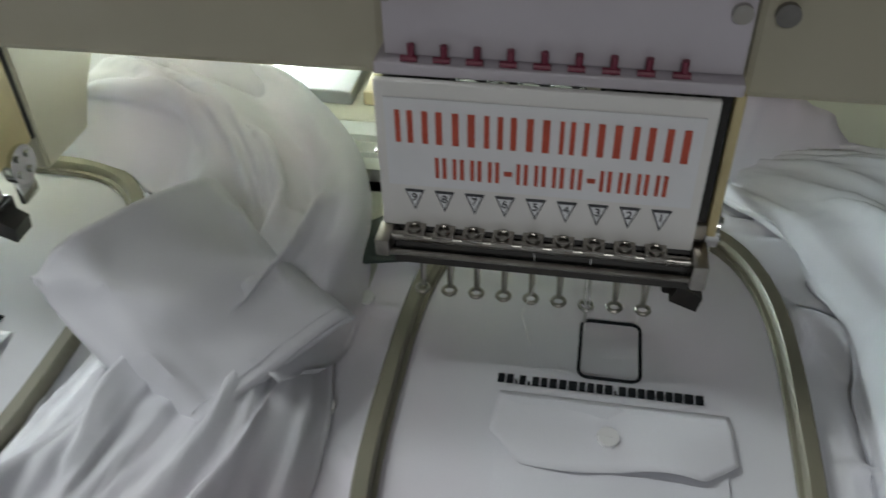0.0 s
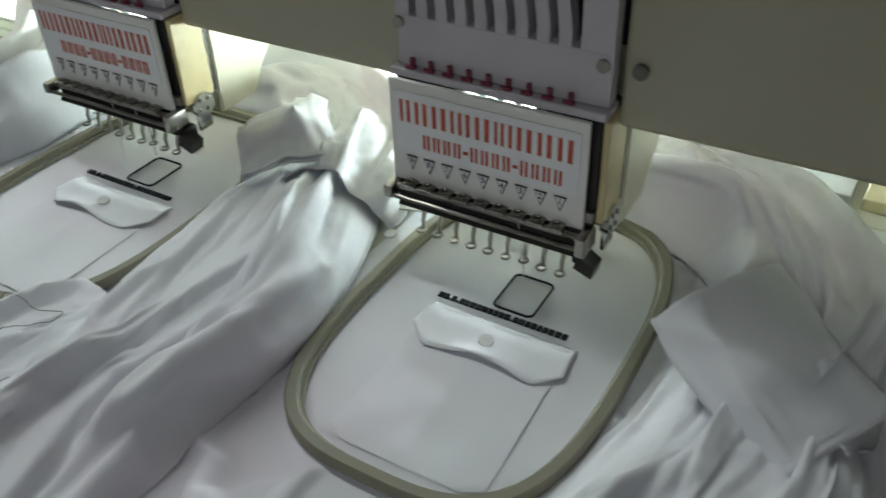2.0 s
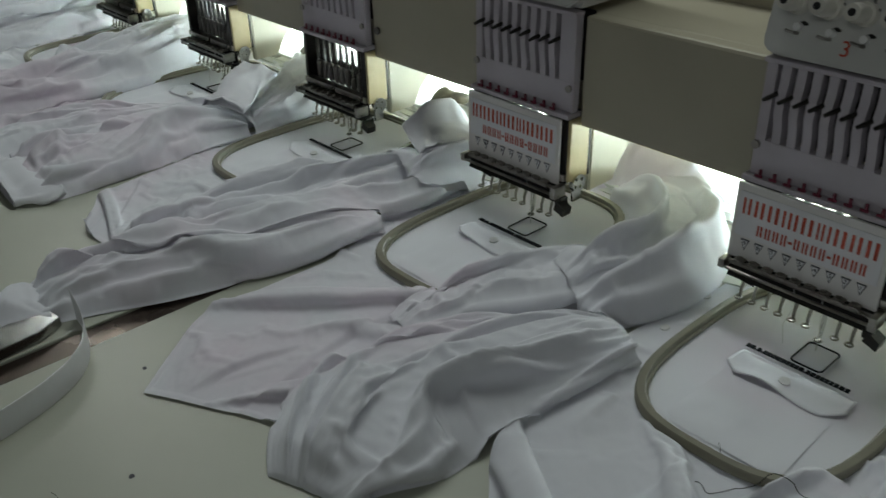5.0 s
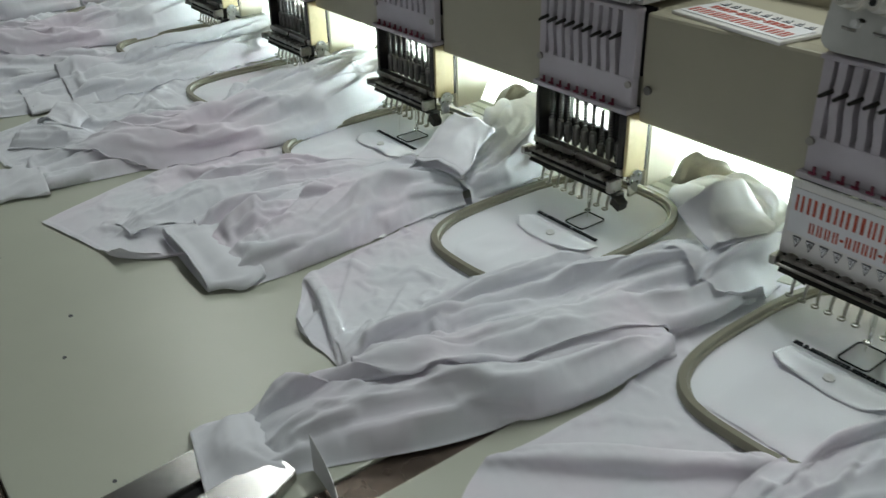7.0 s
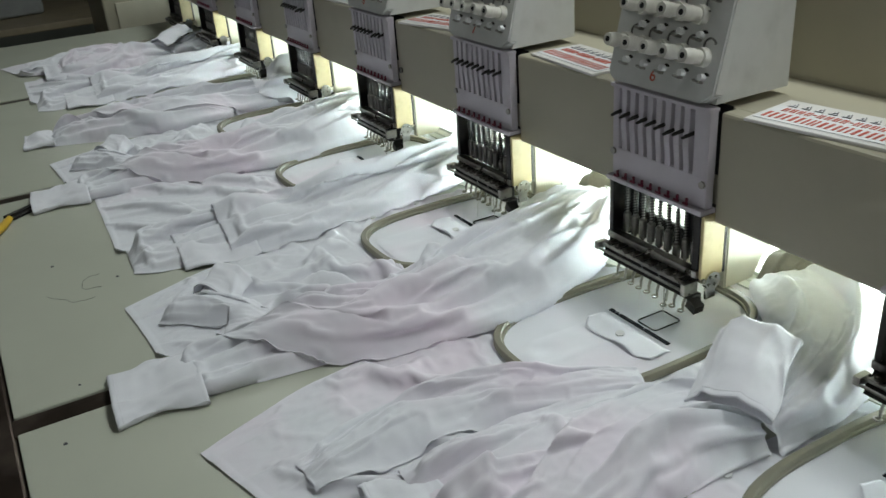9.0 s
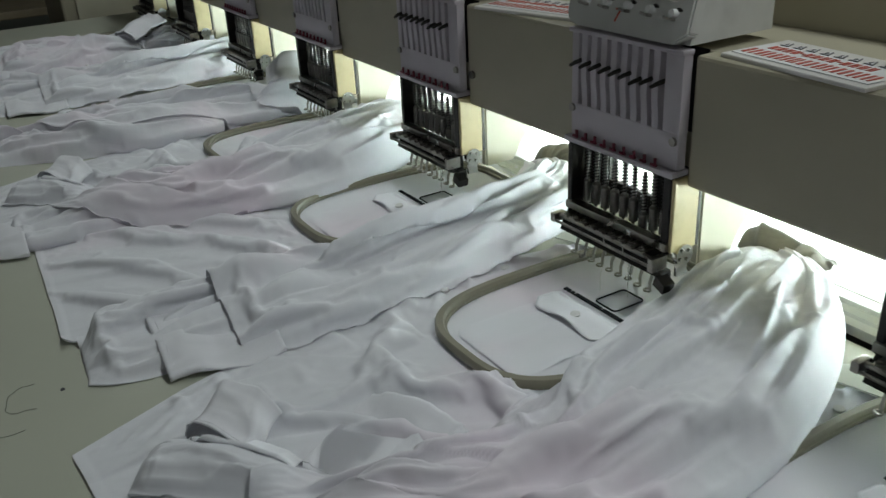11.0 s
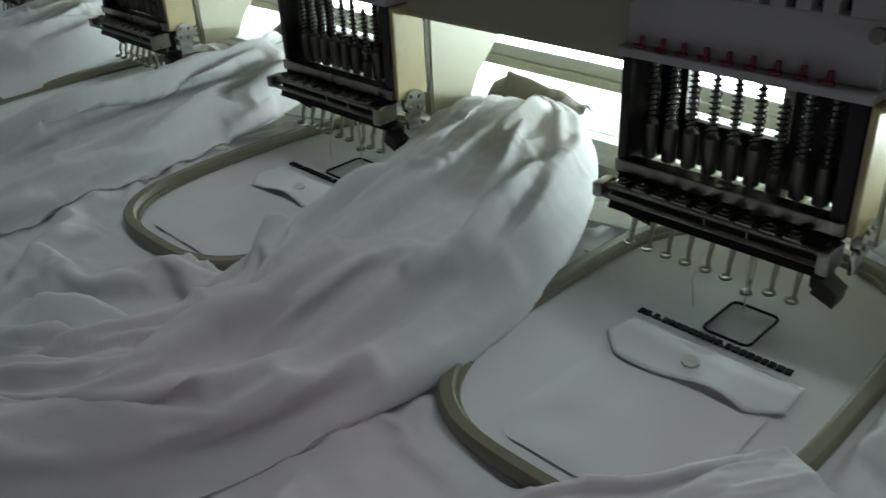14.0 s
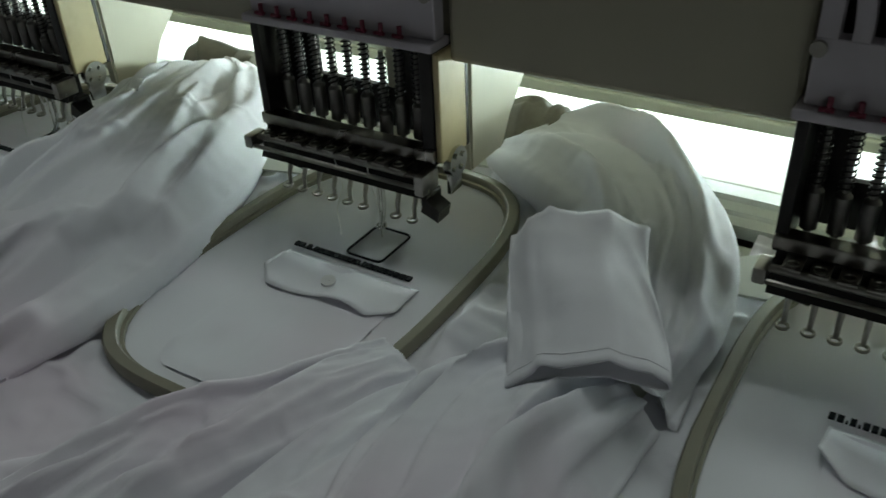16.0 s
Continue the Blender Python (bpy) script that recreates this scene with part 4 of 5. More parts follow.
CLOTH_Z = TABLE + 0.004
hoop = build_hoop()
hoop.matrix_basis = pose(HOOP_AT[0][0], HOOP_AT[0][1], CLOTH_Z + 0.0006)
for k in range(1, HEADS):
    copy_thing(hoop, pose(HOOP_AT[k][0] - PITCH * k, HOOP_AT[k][1], CLOTH_Z + 0.0006))


# ---- shirts ----


def pocket(parent, x0, turn_flap, rng, mid=0.118):
    """Chest pocket with flap and button, the stitched outline and the line of letters as plain bars; on the taut cloth."""
    z = CLOTH_Z + 0.0012
    c = 0.112
    # pocket bag: shallow raised panel with rounded lower corners
    nu, nv = 26, 30
    g = np.zeros((nu, nv, 3))
    u = np.linspace(-1, 1, nu)[:, None]
    v = np.linspace(0, 1, nv)[None, :]
    g[..., 0] = x0 + c + 0.006 + u * (0.056 + 0.003 * v)
    g[..., 1] = 0.106 - v * 0.146 + 0.012 * np.clip(np.abs(u) - 0.75, 0, 1) * 4 * np.clip(v - 0.85, 0, 1) * 5
    edge = np.minimum(np.minimum(1 - np.abs(u), (1 - v) * 2) * 8, 1)
    g[..., 2] = z + 0.0007 * edge + 0.0009 * edge * np.exp(-(u + 0.05) ** 2 / 0.012) + 0.0006 * smooth_noise((nu, nv), (5, 5), rng)
    sheet_mesh("pocket", g, CLOTH, parent)
    # flap with cut corners and a wavy lower edge
    nu, nv = 40, 10
    g = np.zeros((nu, nv, 3))
    u = np.linspace(-1, 1, nu)[:, None]
    v = np.linspace(0, 1, nv)[None, :]
    drop = 0.047 - 0.016 * np.clip(np.abs(u) - 0.72, 0, 1) / 0.28
    g[..., 0] = x0 + c + 0.006 + u * (0.060 + 0.002 * v)
    g[..., 1] = mid - 0.0075 - v * drop
    lift = 0.0006 + 0.0042 * np.clip(0.35 + 0.65 * np.sin(3.4 * u + turn_flap), 0, 1) ** 2
    g[..., 1] += 0.0022 * np.sin(4.1 * u + turn_flap) * v
    g[..., 2] = z - 0.0006 + 0.0027 * np.minimum(v * 3, 1) + lift * v ** 2 + 0.0004 * smooth_noise((nu, nv), (7, 3), rng) * v
    flap = sheet_mesh("pocket_flap", g, CUFFM, parent, thick=0.0003)
    bm = add_cyl(bmesh.new(), (0, 0, 0), (0, 0, 0.0022), 0.0056, seg=20)
    for s in (-0.0013, 0.0013):
        add_cyl(bm, (s, 0, 0.0021), (s, 0, 0.0026), 0.0006, seg=6)
    b = part("button", bm, BUTTON, parent, "small white button", smooth=True)
    b.matrix_basis = pose(x0 + c + 0.004, mid - 0.034, z + 0.0032, 6, 4, 0)
    # stitched outline
    bm = bmesh.new()
    x1, x2, y1, y2, r = x0 + c - 0.013, x0 + c + 0.0205, 0.1265, 0.1705, 0.005
    pts = []
    for cx, cy, a0 in ((x2 - r, y2 - r, 0), (x1 + r, y2 - r, 90), (x1 + r, y1 + r, 180), (x2 - r, y1 + r, 270)):
        for q in range(5):
            a = radians(a0 + q * 22.5)
            pts.append((cx + r * math.cos(a), cy + r * math.sin(a), z))
    fine = []
    for a, b2 in zip(pts, pts[1:] + pts[:1]):
        for q in range(4):
            fine.append(tuple(a[i] + (b2[i] - a[i]) * q / 4 for i in range(3)))
    add_tube(bm, fine, 0.0010, 6, True)
    part("stitched_outline", bm, THREAD, parent, "black embroidered outline", smooth=True)
    # letters as bars
    x = x0 + c - 0.056
    for w in (3.6, 3.6, 1.2, 3.4, 1.4, 3.6, 3.4, 4.0, 4.0, 4.6, 3.2, 3.6, 3.4, 4.0, 1.2, 3.8, 4.0, 3.6, 4.0, 3.6, 3.4, 4.0, 4.6, 4.0):
        w *= 0.00104
        h = 0.0054 if w > 0.0018 else 0.0018
        part("letter_bar", box(x, x + w, mid - 0.0018, mid - 0.0018 + h, z - 0.0006, z + 0.0009), THREAD, parent)
        x += w + 0.00100


def thread_tail(parent, pts):
    bm = add_tube(bmesh.new(), pts, 0.00035, 4)
    part("thread_tail", bm, THREAD, parent, "loose dark thread end", smooth=True)


# for each shirt: the body's left and right edges, its rolls of cloth (x, y, half width, height) and its cuffs,
# all measured from the head's own place
SHIRTS = {
    0: dict(left=[(-0.03, 0.34), (-0.02, 0.2), (-0.03, 0.05), (-0.02, -0.15), (0.0, -0.33)], right=[(0.28, 0.34), (0.31, 0.24), (0.34, 0.1), (0.35, -0.1), (0.34, -0.35)],
            rolls=[[(0.21, 0.34, 0.04, 0.03), (0.28, 0.29, 0.06, 0.07), (0.33, 0.18, 0.075, 0.075), (0.33, 0.0, 0.085, 0.06), (0.3, -0.2, 0.085, 0.05), (0.28, -0.38, 0.06, 0.02)]],
            cuffs=[]),
    1: dict(left=[(-0.03, 0.34), (-0.02, 0.2), (-0.03, 0.05), (-0.02, -0.15), (0.02, -0.33)], right=[(0.26, 0.34), (0.30, 0.24), (0.345, 0.12), (0.36, -0.1), (0.36, -0.35)],
            rolls=[[(0.09, 0.33, 0.055, 0.06), (0.17, 0.325, 0.058, 0.074), (0.24, 0.30, 0.062, 0.078), (0.295, 0.245, 0.062, 0.076), (0.325, 0.17, 0.06, 0.064), (0.325, 0.09, 0.055, 0.045)],
                   [(0.3, 0.15, 0.06, 0.03), (0.312, 0.06, 0.08, 0.04), (0.29, -0.06, 0.09, 0.036), (0.265, -0.2, 0.09, 0.03), (0.25, -0.38, 0.07, 0.015)]],
            cuffs=[((0.312, 0.103, TABLE + 0.046), (0.112, 0.118), 60, 23, 0)]),
    2: dict(left=[(-0.03, 0.34), (-0.025, 0.2), (-0.045, 0.05), (-0.03, -0.12), (-0.02, -0.19), (0.06, -0.28)], right=[(0.26, 0.34), (0.30, 0.24), (0.345, 0.12), (0.36, -0.1), (0.36, -0.35)],
            rolls=[[(0.09, 0.33, 0.05, 0.055), (0.17, 0.325, 0.055, 0.068), (0.235, 0.30, 0.06, 0.074), (0.29, 0.25, 0.06, 0.072), (0.325, 0.18, 0.06, 0.06)],
                   [(0.28, 0.21, 0.05, 0.05), (0.305, 0.13, 0.075, 0.058), (0.32, 0.04, 0.08, 0.054), (0.32, -0.08, 0.082, 0.048), (0.30, -0.22, 0.082, 0.038), (0.28, -0.36, 0.065, 0.02)],
                   [(0.22, 0.0, 0.03, 0.02), (0.2, -0.12, 0.04, 0.025), (0.16, -0.26, 0.04, 0.018)]],
            cuffs=[((0.272, 0.172, TABLE + 0.06), (0.085, 0.07), 38, 16, -8)],
            threads=[[(0.10, -0.01), (0.115, -0.03), (0.13, -0.05)], [(0.14, -0.11), (0.16, -0.07), (0.21, -0.06), (0.23, -0.05), (0.23, -0.08), (0.2, -0.1)], [(0.13, -0.21), (0.15, -0.19), (0.19, -0.18), (0.24, -0.14), (0.28, -0.13)]]),
    3: dict(left=[(-0.03, 0.34), (-0.025, 0.2), (-0.045, 0.06), (0.0, -0.08), (-0.01, -0.27), (0.08, -0.38)], right=[(0.26, 0.34), (0.30, 0.24), (0.335, 0.1), (0.33, -0.1), (0.23, -0.3)],
            rolls=[[(0.16, 0.33, 0.05, 0.045), (0.24, 0.29, 0.055, 0.08), (0.3, 0.22, 0.06, 0.085), (0.32, 0.14, 0.06, 0.07), (0.29, 0.06, 0.06, 0.05)],
                   [(0.28, 0.1, 0.035, 0.06), (0.24, 0.04, 0.035, 0.05), (0.2, -0.04, 0.035, 0.04), (0.18, -0.12, 0.03, 0.03)],
                   [(0.365, 0.03, 0.035, 0.045), (0.345, -0.045, 0.05, 0.052), (0.305, -0.12, 0.085, 0.052), (0.28, -0.2, 0.102, 0.048), (0.285, -0.27, 0.095, 0.04), (0.3, -0.315, 0.06, 0.02)]],
            cuffs=[]),
    4: dict(left=[(-0.03, 0.34), (-0.025, 0.2), (-0.045, 0.06), (-0.02, -0.08), (0.0, -0.22), (0.1, -0.28)], right=[(0.26, 0.34), (0.30, 0.24), (0.335, 0.1), (0.34, -0.1), (0.3, -0.28)],
            rolls=[[(0.16, 0.33, 0.05, 0.045), (0.24, 0.29, 0.05, 0.07), (0.31, 0.25, 0.055, 0.08), (0.335, 0.18, 0.055, 0.07), (0.34, 0.1, 0.05, 0.05)],
                   [(0.335, 0.17, 0.05, 0.06), (0.32, 0.08, 0.062, 0.056), (0.285, -0.04, 0.078, 0.05), (0.25, -0.15, 0.085, 0.046), (0.215, -0.25, 0.078, 0.03)],
                   [(0.36, 0.02, 0.035, 0.04), (0.34, -0.1, 0.045, 0.045), (0.3, -0.24, 0.055, 0.045), (0.26, -0.33, 0.055, 0.03), (0.24, -0.41, 0.045, 0.014)]],
            cuffs=[((0.325, 0.175, TABLE + 0.055), (0.1, 0.075), 68, 16, 0), ], ends=[(2, 0.1, 0.07, 0.014, 0.01)]),
    5: dict(left=[(-0.04, 0.34), (-0.04, 0.2), (-0.075, 0.06), (-0.055, -0.08), (-0.02, -0.3), (0.03, -0.43)], right=[(0.26, 0.34), (0.30, 0.24), (0.335, 0.1), (0.34, -0.1), (0.22, -0.38)],
            rolls=[[(0.15, 0.34, 0.05, 0.05), (0.22, 0.30, 0.055, 0.082), (0.27, 0.265, 0.06, 0.085), (0.315, 0.2, 0.06, 0.08), (0.335, 0.12, 0.05, 0.055), (0.35, 0.07, 0.04, 0.03)],
                   [(0.34, 0.08, 0.04, 0.04), (0.31, 0.0, 0.065, 0.05), (0.295, -0.1, 0.085, 0.05), (0.288, -0.2, 0.096, 0.044), (0.283, -0.285, 0.096, 0.03)],
                   [(0.22, 0.04, 0.03, 0.03), (0.16, -0.1, 0.04, 0.035), (0.13, -0.22, 0.045, 0.03), (0.14, -0.34, 0.035, 0.012)]],
            cuffs=[((0.318, 0.075, TABLE + 0.07), (0.086, 0.118), 24, 12, -4)], ends=[(1, 0.18, 0.07, 0.03, 0.0)],
            threads=[[(0.115, 0.082), (0.13, 0.097), (0.15, 0.09)]]),
    6: dict(left=[(-0.04, 0.34), (-0.04, 0.2), (-0.075, 0.06), (-0.055, -0.08), (-0.02, -0.3), (0.03, -0.43)], right=[(0.26, 0.34), (0.30, 0.24), (0.335, 0.1), (0.34, -0.1), (0.2, -0.42)],
            rolls=[[(0.13, 0.335, 0.045, 0.04), (0.185, 0.305, 0.062, 0.066), (0.225, 0.24, 0.078, 0.082), (0.265, 0.15, 0.095, 0.082), (0.295, 0.05, 0.105, 0.072), (0.315, -0.06, 0.1, 0.06), (0.31, -0.16, 0.085, 0.05), (0.275, -0.25, 0.065, 0.04), (0.22, -0.32, 0.05, 0.028)],
                   [(0.33, -0.12, 0.035, 0.03), (0.3, -0.25, 0.045, 0.035), (0.28, -0.36, 0.05, 0.022), (0.275, -0.42, 0.05, 0.012)],
                   [(0.2, -0.28, 0.025, 0.03), (0.14, -0.33, 0.03, 0.035), (0.1, -0.38, 0.03, 0.03)]],
            cuffs=[((0.1, -0.3, TABLE + 0.026), (0.07, 0.055), 30, 8, 0)], ends=[(1, 0.125, 0.105, 0.018, 0.02)], panels=[(0.19, -0.2, 0.105, 0.11, 24)]),
    7: dict(left=[(-0.03, 0.34), (-0.025, 0.2), (-0.05, 0.06), (-0.04, -0.1), (-0.08, -0.3), (-0.09, -0.385)], right=[(0.26, 0.34), (0.30, 0.24), (0.335, 0.1), (0.32, -0.1), (0.22, -0.4)],
            rolls=[[(0.13, 0.34, 0.05, 0.045), (0.2, 0.31, 0.055, 0.06), (0.25, 0.24, 0.065, 0.062), (0.275, 0.14, 0.065, 0.055), (0.3, 0.05, 0.068, 0.05), (0.305, -0.06, 0.078, 0.05), (0.297, -0.17, 0.088, 0.044), (0.292, -0.245, 0.09, 0.034)],
                   [(0.3, -0.1, 0.05, 0.03), (0.28, -0.25, 0.07, 0.02), (0.272, -0.36, 0.072, 0.012)]],
            cuffs=[], ends=[(0, 0.175, 0.12, 0.022, 0.012)]),
}


def hem(pos, margin, rows, columns):
    """A stitched hem: the outer band of a sheet stands a little proud."""
    n, m = pos.shape[:2]
    band = np.zeros((n, m), bool)
    if rows:
        band[:, -margin:] = True
    if columns:
        band[:margin] = True
    pos[..., 2] += np.where(band, 0.0011, 0.0)
    return pos


def build_shirt(k):
    spec = SHIRTS[k]
    x0 = -PITCH * k
    rng = np.random.default_rng(spec.get("seed", 40 + k))
    s = thing("shirt", pose(0, 0, 0), spec.get("label", "white cotton work shirt, crumpled round an embroidery hoop"), "shirt", "white shirts")
    # body
    nu, nv = 132, 262
    pos = patch([(x0 + a, b) for a, b in spec["left"]], [(x0 + a, b) for a, b in spec["right"]], nu, nv)
    pos = np.concatenate([pos, np.zeros((nu, nv, 1))], -1)
    lvl = hoop_level(pos[..., 0], pos[..., 1], k)
    fixed = lvl < 1.035
    lines = []
    for _ in range(22):
        cu, cv = rng.uniform(0, 1), rng.uniform(0.0, 1)
        hu, hv = cu - 0.38, cv - 0.3
        ang = math.degrees(math.atan2(hu * 0.36, hv * 0.74)) + rng.normal(0, 30)
        lines.append((cu, cv, ang, rng.uniform(0.14, 0.45), rng.uniform(0.005, 0.016), rng.uniform(0.008, 0.02)))
    for _ in range(24):
        lines.append((rng.uniform(0, 1), rng.uniform(0, 1), rng.uniform(0, 180), rng.uniform(0.04, 0.12), rng.uniform(0.001, 0.004), rng.uniform(0.004, 0.008)))
    fold = creases((nu, nv), (0.36, 0.74), lines, rng)
    cx, cy = x0 + HOOP_AT[k][0], HOOP_AT[k][1] - 0.04
    far = np.hypot(pos[..., 0] - cx, pos[..., 1] - cy)
    round_hoop = 0.21 * np.arctan2(pos[..., 0] - cx, cy - pos[..., 1])
    fold = np.maximum(fold, 0) + long_folds(round_hoop, far, rng, rng.normal(0, 0.3), 0.8)
    away = np.clip((lvl - 1.04) * 3.5, 0, 1) ** 0.7
    pos[..., 2] = np.where(fixed, CLOTH_Z, sample(HEIGHT, pos[..., 0], pos[..., 1]) + 0.002 + 0.45 * fold * away)
    calm = np.minimum(np.minimum(np.linspace(0, 9, nu), np.linspace(9, 0, nu))[:, None], np.minimum(np.linspace(2, 16, nv), np.linspace(12, 0, nv))[None, :])
    away = away * np.clip(0.12 + calm, 0, 1)
    done = drape(pos, spec.get("spare", 0.10) * away, spec.get("spare", 0.10) * away, HEIGHT, rng, (17, 32), (50, 96), fixed)
    calmer = done
    for _ in range(2):
        calmer = box_mean(box_mean(calmer, 0, 4), 1, 4)
    done = np.where(fixed[..., None], done, done * (1 - 0.65 * away[..., None]) + calmer * 0.65 * away[..., None])
    deep = deepen(done.copy(), 7, 9, 0.3)
    done[..., 2] = np.where(fixed, done[..., 2], np.maximum(done[..., 2] * (1 - away) + deep[..., 2] * away, sample(HEIGHT, done[..., 0], done[..., 1]) + 0.0012))
    crisp = []
    for _ in range(20):
        cu, cv = rng.uniform(0, 1), rng.uniform(0.0, 1)
        ang = math.degrees(math.atan2((cu - 0.38) * 0.36, (cv - 0.35) * 0.74)) + rng.normal(0, 24)
        crisp.append((cu, cv, ang, rng.uniform(0.1, 0.34), rng.uniform(0.004, 0.010), rng.uniform(0.010, 0.022)))
    done[..., 2] += away * creases((nu, nv), (0.36, 0.74), crisp, rng)
    done[..., 2] += 0.6 * away * (0.0012 * ridges(pos[..., 0] / 0.03, pos[..., 1] / 0.045, rng, 1.6) + 0.0006 * ridges(pos[..., 0] / 0.014, pos[..., 1] / 0.018, rng, 1.4))
    sheet_mesh("body", hem(done, 4, True, True), CLOTH, s)
    imprint(done)
    for r, spine in reversed(list(enumerate(spec["rolls"]))):
        sp = [(x0 + a, b, w, h * float(np.interp(b, (0.1, 0.24), (1.0, 0.92)))) for a, b, w, h in spine]
        if r not in [e[0] for e in spec.get("ends", ())]:
            (xa, ya, _, _), (xb, yb, wb, _) = sp[-2:]
            q = 0.5 * wb / math.hypot(xb - xa, yb - ya)
            sp.append((xb + q * (xb - xa), yb + q * (yb - ya), 0.62 * wb, 0.003))
        floor = stuffing(HEIGHT, [(a, b, w * 0.97, h * 0.66) for a, b, w, h in sp])
        length = sum(math.hypot(a[0] - b[0], a[1] - b[1]) for a, b in zip(sp, sp[1:]))
        wid = max(q[2] for q in sp)
        nu = int(min(96, max(34, 2.4 * wid / 0.0026)))
        nv = int(min(260, max(60, length / 0.0027)))
        lay = rng.choice((-1, 1)) * rng.uniform(4, 13)
        pos = roll_sheet(sp, nu, nv, 0.96)
        across = np.linspace(-1, 1, nu)[:, None] * wid * np.ones((1, nv))
        along = np.linspace(0, length, nv)[None, :] * np.ones((nu, 1))
        fold = long_folds(across, along, rng, -math.tan(radians(lay)), min(1.1, 0.4 + wid / 0.12))
        edge = np.clip(np.minimum(np.linspace(0, 5, nu), np.linspace(5, 0, nu)), 0.1, 1)[:, None]
        edge = edge * np.clip(np.minimum(np.linspace(0.1, 6, nv), np.linspace(12, 0.2, nv)), 0, 1)[None, :]
        full = stuffing(HEIGHT, [(a, b, w, h) for a, b, w, h in sp])
        pos[..., 2] = sample(full, pos[..., 0], pos[..., 1]) + 0.003 + 1.15 * fold * edge
        done = drape(pos, 0.10 * edge, 0.03 * edge, floor, rng, (max(11, int(2 * wid / 0.0125)), max(10, int(length / 0.034))), (max(22, int(2 * wid / 0.0055)), max(30, int(length / 0.0075))))
        along_folds = done
        for _ in range(2):
            along_folds = box_mean(along_folds, 1, 11)
        loose = np.interp(np.linspace(0, 1, nv), (0.12, 0.4), (0.08, 0.45))[None, :, None]
        done = loose * done + (1 - loose) * along_folds
        deep = deepen(done.copy(), max(3, nu // 8), 14, 0.75)
        done[..., 2] += np.clip(loose[..., 0] / 0.45, 0.35, 1) * (deep[..., 2] - done[..., 2])
        crisp = [(rng.uniform(0.12, 0.88), rng.uniform(0.1, 0.85), rng.normal(lay, 8), rng.uniform(0.16, 0.5), rng.uniform(0.007, 0.016), rng.uniform(0.008, 0.019)) for _ in range(int(4 + 8 * length * wid / 0.04))]
        crisp += [(rng.uniform(0.1, 0.9), rng.uniform(0.05, 0.9), rng.uniform(30, 150), rng.uniform(0.04, 0.1), rng.uniform(0.004, 0.009), rng.uniform(0.005, 0.010)) for _ in range(int(2 + 5 * length * wid / 0.04))]
        if wid > 0.08 and length > 0.45:
            crisp += [(0.28, 0.4, 3, 0.62, 0.014, 0.016), (0.5, 0.45, -4, 0.62, 0.016, 0.015), (0.7, 0.4, 5, 0.55, 0.014, 0.015), (0.42, 0.22, 9, 0.34, 0.013, 0.012), (0.85, 0.5, 0, 0.5, 0.010, 0.013), (0.6, 0.22, -8, 0.3, 0.012, 0.011)]
        done[..., 2] += (0.75 + wid / 0.11) * edge * creases((nu, nv), (2 * wid, length), crisp, rng)
        fx, fy = np.linspace(-1, 1, nu)[:, None] * wid * np.ones((1, nv)), np.linspace(0, length, nv)[None, :] * np.ones((nu, 1))
        done[..., 2] += 0.0012 * ridges((fx + 0.4 * fy) / 0.03, (fy - 0.4 * fx) / 0.05, rng, 1.6) + 0.0005 * ridges(fx / 0.014, fy / 0.02, rng, 1.4)
        done = tuck(done, HEIGHT)
        if r not in [e[0] for e in spec.get("ends", ())]:
            low = sample(HEIGHT, done[..., 0], done[..., 1]) + 0.0012
            close = np.clip(np.linspace(nv - 1, 0, nv) / 11, 0, 1) ** 0.5
            done[..., 2] = low + (done[..., 2] - low) * close[None, :]
        sheet_mesh("sleeve", done, CLOTH, s)
        imprint(done)
    for c, (centre, size, turn, tilt, lean) in enumerate(spec["cuffs"]):
        under = sample(HEIGHT, x0 + centre[0] + size[0] * np.array([-0.35, 0.0, 0.35, 0.0, 0.0]), centre[1] + size[1] * np.array([0.0, 0.0, 0.0, -0.3, 0.3]))
        cuff_mesh("cuff", s, (x0 + centre[0], centre[1], max(centre[2], float(np.max(under)) + 0.005)), size, turn, tilt, lean, seed=k * 10 + c)
    for r, wide, long, fold, ahead in spec.get("ends", ()):
        (xa, ya, _, _), (xb, yb, wb, hb) = spec["rolls"][r][-2:]
        d = math.atan2(yb - ya, xb - xa)
        at = (x0 + xb + ahead * math.cos(d), yb + ahead * math.sin(d))
        z = float(np.median(sample(HEIGHT, at[0] + 0.03 * np.array([-1.0, 0, 1]), at[1] + np.zeros(3)))) if ahead < 0.0 else TABLE + 0.002
        cuff_mesh("cuff", s, (at[0], at[1], z), (wide, long), math.degrees(d) + 90, 2, 0, fold=0.6 * fold, seed=k * 7 + r, sag=0.004)
    for u, y, w, l, turn in spec.get("panels", ()):
        z = float(np.median(sample(HEIGHT, x0 + u + np.array([-0.03, 0.0, 0.03]), y + np.array([-0.03, 0.0, 0.03]))))
        cuff_mesh("pocket", s, (x0 + u, y, z + 0.001), (w, l), turn, 4, 0, fold=0.003, seed=k * 3 + 1, sag=0.003)
    # cloth behind the arm; from the fifth shirt on its shade is painted taupe
    spine = [(x0 + 0.12, 0.345, 0.026, 0.042), (x0 + 0.15, 0.35, 0.03, 0.052), (x0 + 0.185, 0.352, 0.03, 0.044), (x0 + 0.225, 0.352, 0.026, 0.02)]
    if k < 4:
        spine = [(x0 + 0.10, 0.345, 0.03, 0.058), (x0 + 0.16, 0.35, 0.034, 0.078), (x0 + 0.215, 0.348, 0.034, 0.07), (x0 + 0.255, 0.342, 0.03, 0.05), (x0 + 0.285, 0.335, 0.026, 0.014)]
